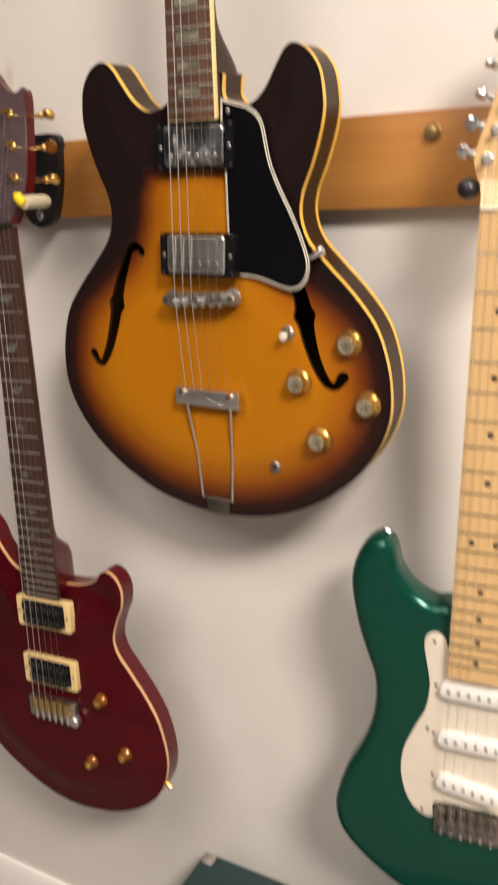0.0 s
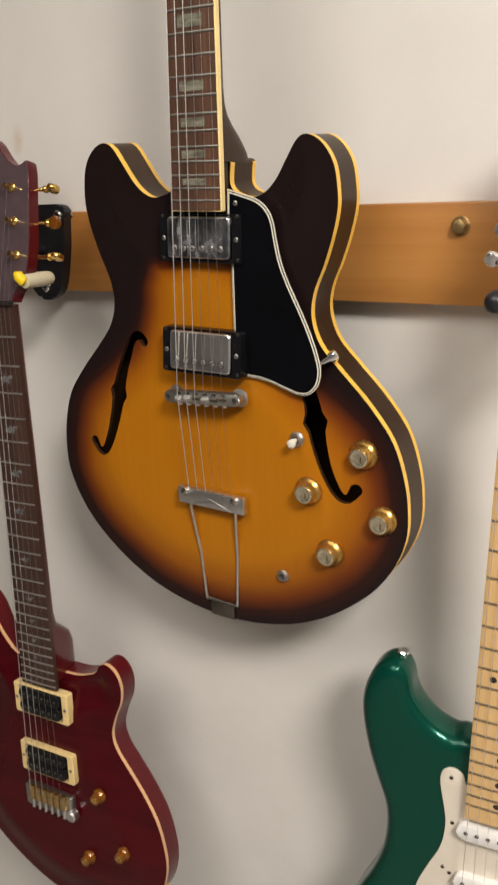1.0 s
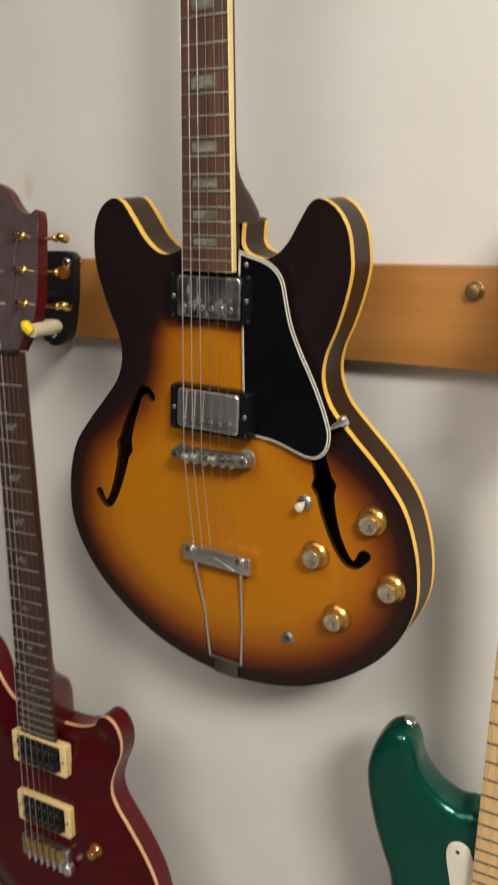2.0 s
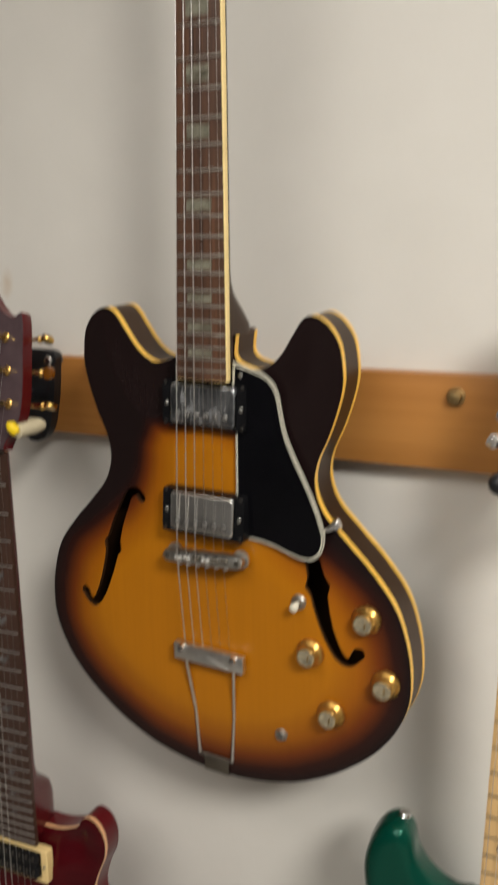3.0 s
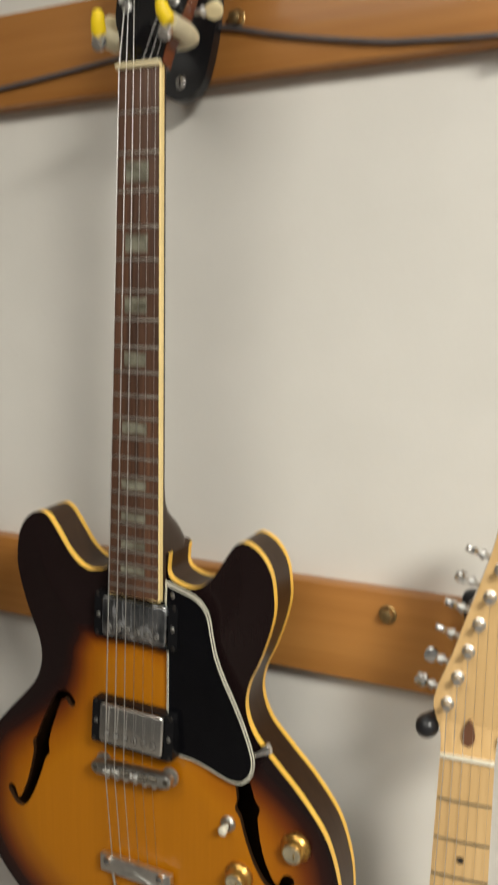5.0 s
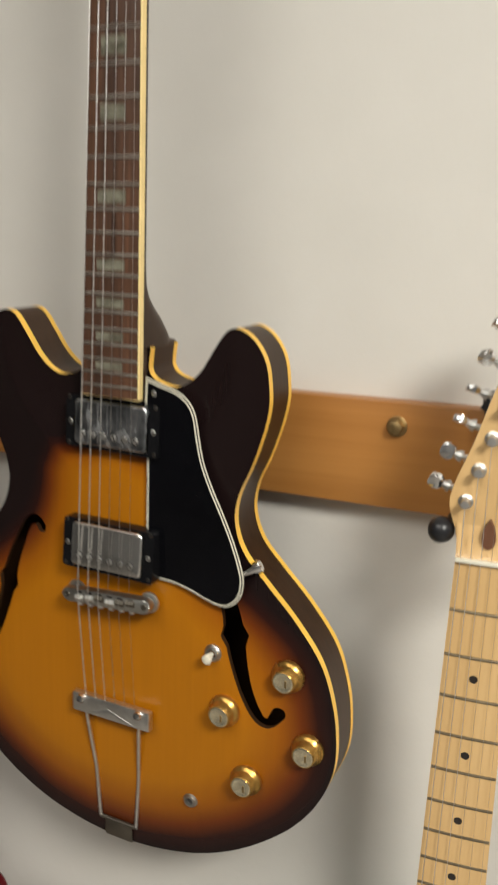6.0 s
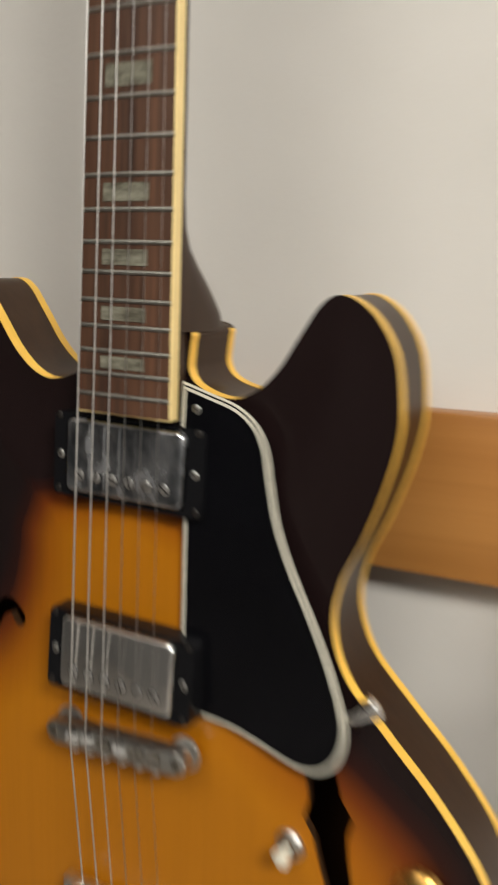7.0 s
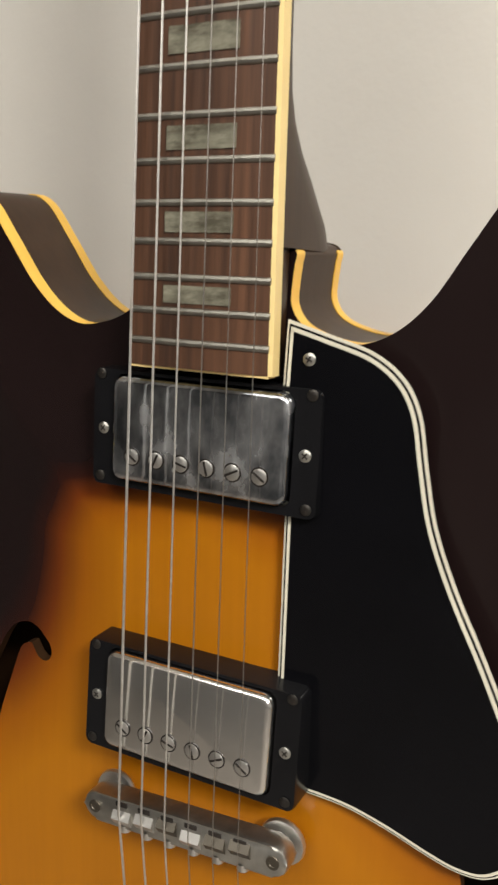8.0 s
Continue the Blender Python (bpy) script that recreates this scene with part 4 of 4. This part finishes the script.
    head = part("headstock", bm, M_REDSIDE, g, "cherry red headstock")
    bm = make(prism, inset(outline, 0.0006), -0.0008, 0.0)
    bm.transform(tilt)
    part("headplate", bm, M_HEADRED, head, "dark glossy head veneer")
    posts = []
    for s in (-1, 1):
        for k in range(3):
            holder = new("tuner")
            holder.parent, holder.matrix_basis = g, tilt
            x, z = s * 0.0225 + 0.0030 - 0.0045 * k, 0.051 + 0.037 * k
            tuner(holder, x, -0.0008, z, s, 0.042, M_GOLDPLATE, M_AMBER if k == 1 else M_GOLDPLATE, "oval", 0.012, 0.018, (75, 10, 70)[k], 0.85)
            posts.append((s, k, tilt @ Vector((x, -0.008, z))))
    hp = [p for s, k, p in sorted(posts, key=lambda q: (q[0], q[1] if q[0] < 0 else -q[1]))]
    def open_pickup(zc):
        pu = thing_part("pickup", g)
        o, i = rounded_rect(0, zc, 0.0895, 0.0430, 0.003, 4), rounded_rect(0, zc, 0.0715, 0.0368, 0.002, 4)
        bm = bmesh.new()
        rings = [[bm.verts.new((p[0], d, p[1])) for p in q] for q, d in ((o, 0.011), (o, 0.0008), (inset(o, 0.001), 0.0), (i, 0.0), (i, 0.008))]
        for a, b in zip(rings, rings[1:]):
            for k in range(len(a)):
                bm.faces.new((a[k], a[(k + 1) % len(a)], b[(k + 1) % len(a)], b[k]))
        part("ring", bm, M_RINGCREAM, pu, "cream plastic mounting ring")
        for s in (-1, 1):
            part("coil", make(prism, rounded_rect(0, zc + s * 0.0090, 0.0670, 0.0165, 0.006, 5), -0.0028, 0.010, 0.0012), M_BLACK, pu, "black open coil bobbin")
            for k in range(6):
                part_mesh("pole_screw", POLEDIM, pose(-0.0255 + 0.0102 * k, -0.0029, zc + s * 0.0090), pu)
            part_mesh("screw", SCREW, pose(s * 0.0400, 0.0, zc), pu)
    open_pickup(0.1300)
    open_pickup(0.0430)
    br = thing_part("tremolo_bridge", g)
    part("base_plate", make(prism, rounded_rect(-0.002, -0.014, 0.080, 0.032, 0.004, 4), -0.002, 0.008, 0.002), M_BRIDGE, br, "nickel tremolo base plate")
    for k in range(6):
        x = -0.0265 + 0.0106 * k
        part("saddle", make(box, (x, -0.0045, -0.006), (0.0092, 0.006, 0.020), 0.0012), M_SADDLE, br, "brass saddle")
        part("saddle_screw", make(lathe, (x, -0.0045, -0.017), (0, 0, -1), [(0.0022, 0), (0.0022, 0.012), (0, 0.013)], 10), M_NICKEL, br)
    part("arm_socket", make(lathe, (0.036, 0.004, -0.024), (0, -1, 0), [(0.008, 0), (0.008, 0.008), (0.006, 0.010), (0, 0.010)], 18), M_NICKEL, br)
    strings(g, SC + 0.001, 0.0178, 0.0262, -0.0022, -0.0085, (0, 0.0262, -0.002, -0.014), head=hp)
    for x, z in ((0.078, 0.014), (0.110, -0.061), (0.052, -0.088)):
        guitar_knob(g, x, z, 0.0085, 0.0100, 0.012, M_AMBER, M_GOLDPLATE, cap_label="gold-coloured centre", cap_r=0.42)
    part("strap_button", make(lathe, (0.156, EDGE + 0.012, -0.108), (0.8, 0, -0.6), [(0.005, -0.002), (0.005, 0.001), (0.003, 0.003), (0.003, 0.006), (0.005, 0.008), (0.005, 0.0095), (0, 0.0105)], 18), M_GOLDPLATE, g)
    return g


red_guitar()
wall_hanger(-0.3000, 0.1230, -0.2850, 0.024, 0.0960, 0.042, "cream", "black wall hanger with cream yoke holding the red guitar", 0.45)


# ---- the green bolt-on guitar ----
def green_guitar():
    g = thing("electric_guitar", hang(0.2940, 0.0155, -0.5745, 0.90, 1.00, 7.00), "metallic green electric guitar with white pickguard and maple neck, wall-hung", "guitar", "guitars on the wall")
    SC, LAST, HN, HE = 0.648, 21, 0.0210, 0.0281
    rim = smooth_curve([(-28, 250), (-48, 250), (-69, 261), (-85, 282), (-91, 305), (-101, 317), (-116, 314), (-128, 300), (-136, 277), (-137, 251), (-130, 211), (-120, 177), (-111, 149),
                        (-109, 120), (-113, 88), (-124, 54), (-141, 17), (-152, -19), (-155, -46), (-147, -76), (-122, -106), (-86, -133), (-50, -149), (0, -155), (60, -146), (110, -120), (145, -80),
                        (155, -35), (145, 10), (122, 60), (108, 100), (112, 140), (124, 175), (124, 205), (108, 223), (90, 215), (72, 197), (48, 190), (28, 194), (26, 225)], True, 6)
    R = 0.0140

    def roundover(d0, sign):
        return lambda dist, co: d0 + sign * R * (1 - np.sqrt(np.clip(1 - (1 - np.clip(dist / R, 0, 1)) ** 2, 0, 1)))
    F, B = 0.012, 0.056
    rings = (0.0004, 0.0012, 0.0026, 0.0045, 0.007, 0.010, 0.014)
    bm = bmesh.new()
    cap(bm, rim, roundover(F, 1), (), rings, 0.010)
    cap(bm, rim, roundover(B, -1), (), rings, 0.014)
    sheet_wall(bm, rim, F + R, B - R)
    bmesh.ops.remove_doubles(bm, verts=bm.verts[:], dist=0.00005)
    part("body", bm, M_GREEN, g, "contoured metallic green lacquered body")
    pg = smooth_curve([(-27, 200), (-33, 216), (-44, 221), (-53, 215), (-54, 200), (-49, 172), (-47, 152), (-51, 124), (-63, 95), (-73, 66), (-75, 36), (-68, 6), (-54, -14), (-37, -17), (-37, 5), (0, 7), (37, 5), (45, -30),
                       (80, -60), (98, -50), (95, -10), (80, 40), (78, 90), (84, 140), (80, 172), (60, 178), (30, 172), (0, 172)], True, 4)
    gd = part("pickguard", make(prism, pg, F - 0.0022, F - 0.0001, 0.0008), M_PGWHITE, g, "aged white single-ply pickguard")
    for x, z in ((-0.044, 0.210), (-0.0475, 0.1005), (-0.050, -0.009)):
        part_mesh("screw", SCREW_DARK, pose(x, F - 0.0022, z), gd)
    board = fretboard(g, SC, LAST, HN, HE, 0.176, 0.0, 0.004, M_MAPLE, fret_mat=M_FRETMAPLE)
    for k in (3, 5, 7, 9, 12, 15, 17, 19, 21):
        z = (fret_z(SC, k) + fret_z(SC, k - 1)) / 2
        for x in ((-0.0116, 0.0116) if k == 12 else (0.0,)):
            part("dot", make(lathe, (x, 0.0002, z), (0, -1, 0), [(0.0031, -0.0005), (0.0031, 0.0002), (0, 0.0003)], 16), M_DOT, board, "black dot inlay")
    neck_back(g, SC, HN, HE, LAST, 0.004, 0.24, SC, 0.0185, 0.0165, M_MAPLE, [(0.232, 0.021, 3), (0.225, 0.0235, 5), (0.182, 0.0235, 6)], "lacquered maple neck")
    part("nut", make(box, (0, -0.0005, SC + 0.0015), (2 * HN, 0.004, 0.003), 0.0006), M_IVORY, g, "bone nut")
    outline = smooth_curve([(-21, 650), (-21, 664), (-25, 673), (-29, 688), (-26, 704), (-17, 730), (-8, 762), (1, 792), (9, 822), (14, 846), (28, 858), (44, 852), (50, 836), (44, 818), (40, 800), (46, 780), (48, 760), (44, 730), (34, 705), (24, 682), (21, 664), (21, 650)], False, 4)
    head = part("headstock", make(prism, outline, 0.009, 0.0235, 0.0015), M_MAPLE, g, "pale lacquered maple headstock")
    part("ramp", make(loft, [[(-0.021, 0.001, SC + 0.002), (0.021, 0.001, SC + 0.002), (0.021, 0.0225, SC + 0.002), (-0.021, 0.0225, SC + 0.002)],
                             [(-0.0213, 0.005, SC + 0.010), (0.0213, 0.005, SC + 0.010), (0.0213, 0.0225, SC + 0.010), (-0.0213, 0.0225, SC + 0.010)],
                             [(-0.023, 0.0092, SC + 0.026), (0.0225, 0.0092, SC + 0.026), (0.0225, 0.0225, SC + 0.026), (-0.023, 0.0225, SC + 0.026)]]), M_MAPLE, head)
    plug = smooth_curve([(0, 658), (3.8, 661), (4.8, 667), (3, 674), (0, 679), (-3, 674), (-4.8, 667), (-3.8, 661)], True, 4)
    part("truss_plug", make(prism, plug, 0.0035, 0.0095), M_WALNUT, head, "dark walnut teardrop plug")
    hp = []
    for k in range(6):
        x, z = -0.0180 + 0.0067 * k, 0.6895 + 0.0230 * k
        holder = new("tuner")
        holder.parent, holder.matrix_basis = g, pose(x, 0.009, z, 0, 17, 0)
        tuner(holder, 0, 0, 0, -1, 0.0235, M_NICKEL, M_CHROME, "oval", 0.010, 0.021, (25, 0, 65, 80, 40, 70)[k], 0.72)
        hp.append(Vector((x, 0.003, z)))
    for zc, tl in ((0.1574, 0), (0.0953, 0), (0.035, 9)):
        pu = thing_part("pickup", g)
        mm = pose(0, 0, zc, 0, tl, 0)
        bm = make(prism, rounded_rect(0, 0, 0.0700, 0.0170, 0.0075, 6), 0.001, F - 0.002, 0.0012)
        bm.transform(mm)
        part("cover", bm, M_PUWHITE, pu, "white single-coil pickup cover")
        for k in range(6):
            p = mm @ Vector((-0.026 + 0.0104 * k, 0.0011, 0))
            part("pole", make(lathe, p, (0, -1, 0), [(0.0021, -0.001), (0.0021, 0.0004), (0, 0.0006)], 12), M_FRETDARK, pu)
        for s in (-1, 1):
            p = mm @ Vector((s * 0.0405, F - 0.0022, 0))
            part_mesh("screw", SCREW_DARK, Matrix.Translation(p), pu)
    br = thing_part("tremolo_bridge", g)
    part("base_plate", make(prism, rounded_rect(0, -0.016, 0.072, 0.040, 0.003, 3), F - 0.005, F - 0.0004, 0.0008), M_DARKBRIDGE, br, "nickel bridge plate")
    for k in range(6):
        x = -0.0272 + 0.0109 * k
        part("saddle", make(box, (x, F - 0.0085, -0.010), (0.0092, 0.006, 0.026), 0.0014), M_DARKBRIDGE, br, "bent steel saddle")
        for s in (-1, 1):
            part("grub_screw", make(lathe, (x + s * 0.003, F - 0.0113, -0.003), (0, -1, 0), [(0.0014, 0), (0.0014, 0.003), (0, 0.003)], 10), M_DOT, br)
        part("saddle_screw", make(lathe, (x, F - 0.0075, -0.022), (0, 0, -1), [(0.0014, 0), (0.0014, 0.010), (0.0022, 0.010), (0, 0.0112)], 10), M_BRIDGE, br)
    strings(g, SC + 0.0005, 0.0175, 0.0268, -0.0018, -0.0045, (0, 0.0268, F - 0.006, -0.018), gauges=(0.00032, 0.00027, 0.00022, 0.00015, 0.00012, 0.0001), head=hp)
    part("strap_button", make(lathe, (-0.102, 0.034, 0.310), (0.12, 0, 1), [(0.0062, -0.004), (0.0062, 0.001), (0.0036, 0.003), (0.0034, 0.008), (0.0055, 0.0100), (0.0062, 0.0120), (0.0050, 0.0135), (0, 0.014)], 18), M_CHROME, g, "chrome strap button")
    return g


green_guitar()
wall_hanger(0.3231, 0.1307, 0.3053, 0.022, 0.0915, 0.033, "black", "black wall hanger with round black tips holding the green guitar")


# ---- cord, lamp, poster, amplifier ----
def cord(points, label):
    c = smooth_curve(points, False, 8)
    bm = bmesh.new()
    tube(bm, [(p[0], RAIL_Y - 0.004, HZ + p[1]) for p in c], 0.0022, 10)
    return solid("power_cord", bm, M_CORD, label, "cord", "cords on the rail")


cord([(-1050, 691), (-690, 664), (-481, 656), (-345, 658), (-247, 663), (-155, 670), (-88, 676), (-40, 680)], "dark grey cord draped along the upper rail")
cord([(13, 693), (46, 688), (92, 676), (146, 665), (193, 657), (226, 654), (288, 650), (335, 652)], "dark grey cord hanging along the upper rail")

led = thing("led_lamp", pose(0.3035, RAIL_Y - 0.010, HZ + 0.651), "small bright white lamp on the rail's cord", "lamp")
part("housing", make(lathe, (0, 0.010, 0), (0, -1, 0), [(0, 0), (0.011, 0), (0.012, 0.004), (0.010, 0.009), (0.0, 0.009)], 20), M_BLACK, led)
part("bulb", make(lathe, (0, 0.001, 0), (0, -1, 0), [(0.009, 0), (0.0085, 0.004), (0.005, 0.0075), (0, 0.009)], 20), M_LED, led, "glowing white bulb")

poster = thing("poster", pose(-0.189, WALL_Y, HZ + 0.787), "cream poster with pink caption strip in thin dark frame", "poster")
bm = bmesh.new()
prism(bm, np.array([(-0.30, 0.004), (0.108, 0.004), (0.108, 0.60), (-0.30, 0.60)]), -0.006, -0.001)
part("sheet", bm, M_PAPER, poster, "cream paper sheet")
for lo, hi in (((-0.305, 0.0), (0.113, 0.004)), ((-0.305, 0.60), (0.113, 0.604)), ((-0.305, 0.004), (-0.301, 0.60)), ((0.109, 0.004), (0.113, 0.60))):
    part("frame_bar", make(box, ((lo[0] + hi[0]) / 2, -0.005, (lo[1] + hi[1]) / 2), (hi[0] - lo[0], 0.009, hi[1] - lo[1]), 0.0008), M_FRAME, poster)
strip = part("caption_strip", make(box, (-0.06, -0.0065, 0.0385), (0.29, 0.0006, 0.021)), M_PINK, poster, "pink caption strip")
for x0, x1 in ((-0.19, -0.155), (-0.145, -0.105), (-0.095, -0.055), (-0.046, -0.018), (-0.008, 0.038), (0.046, 0.078)):
    part("print_bar", make(box, ((x0 + x1) / 2, -0.007, 0.037), (x1 - x0, 0.0006, 0.0085)), M_INK, strip)

amp = thing("amplifier", pose(0, 0, 0), "dark green covered amplifier cabinet with metal corners, standing against the wall", "amplifier")
bm = bmesh.new()
box(bm, (0.145, -0.027, 0.187), (0.53, 0.27, 0.336), 0.006, 3)
part("cabinet", bm, M_TOLEX, amp, "dark green textured covering")
for x in (-0.120, 0.410):
    for y in (0.108, -0.162):
        bm = bmesh.new()
        sx, sy = (1 if x < 0 else -1), (-1 if y > 0 else 1)
        box(bm, (x + sx * 0.0135, y + sy * 0.0135, 0.3445), (0.029, 0.029, 0.024), 0.010, 4)
        lathe(bm, (x + sx * 0.0135, y + sy * 0.0135, 0.3560), (0, 0, 1), [(0.004, 0), (0.0035, 0.0018), (0, 0.0024)], 12)
        part("corner", bm, M_CORNER, amp, "dull metal corner protector")
        part("foot", make(lathe, (x + sx * 0.04, y + sy * 0.04, 0.0), (0, 0, 1), [(0, 0), (0.018, 0), (0.020, 0.0185), (0, 0.0185)], 16), M_BLACK, amp)

# ---- ceiling lamps: unseen housings added over the key light and the soft fill ----
for x, y, r in ((1.50, -1.25, 0.30), (0.00, -1.60, 0.80)):
    lamp = thing("ceiling_lamp", pose(x, y, 2.6), "unseen round white housing added above a ceiling light", "lamp", "ceiling lamps")
    part("housing", make(lathe, (0, 0, 0), (0, 0, -1), [(0, 0), (r + 0.02, 0), (r + 0.02, 0.035), (r + 0.006, 0.045), (r + 0.006, 0.03), (0, 0.03)], 32), M_TRIM, lamp)
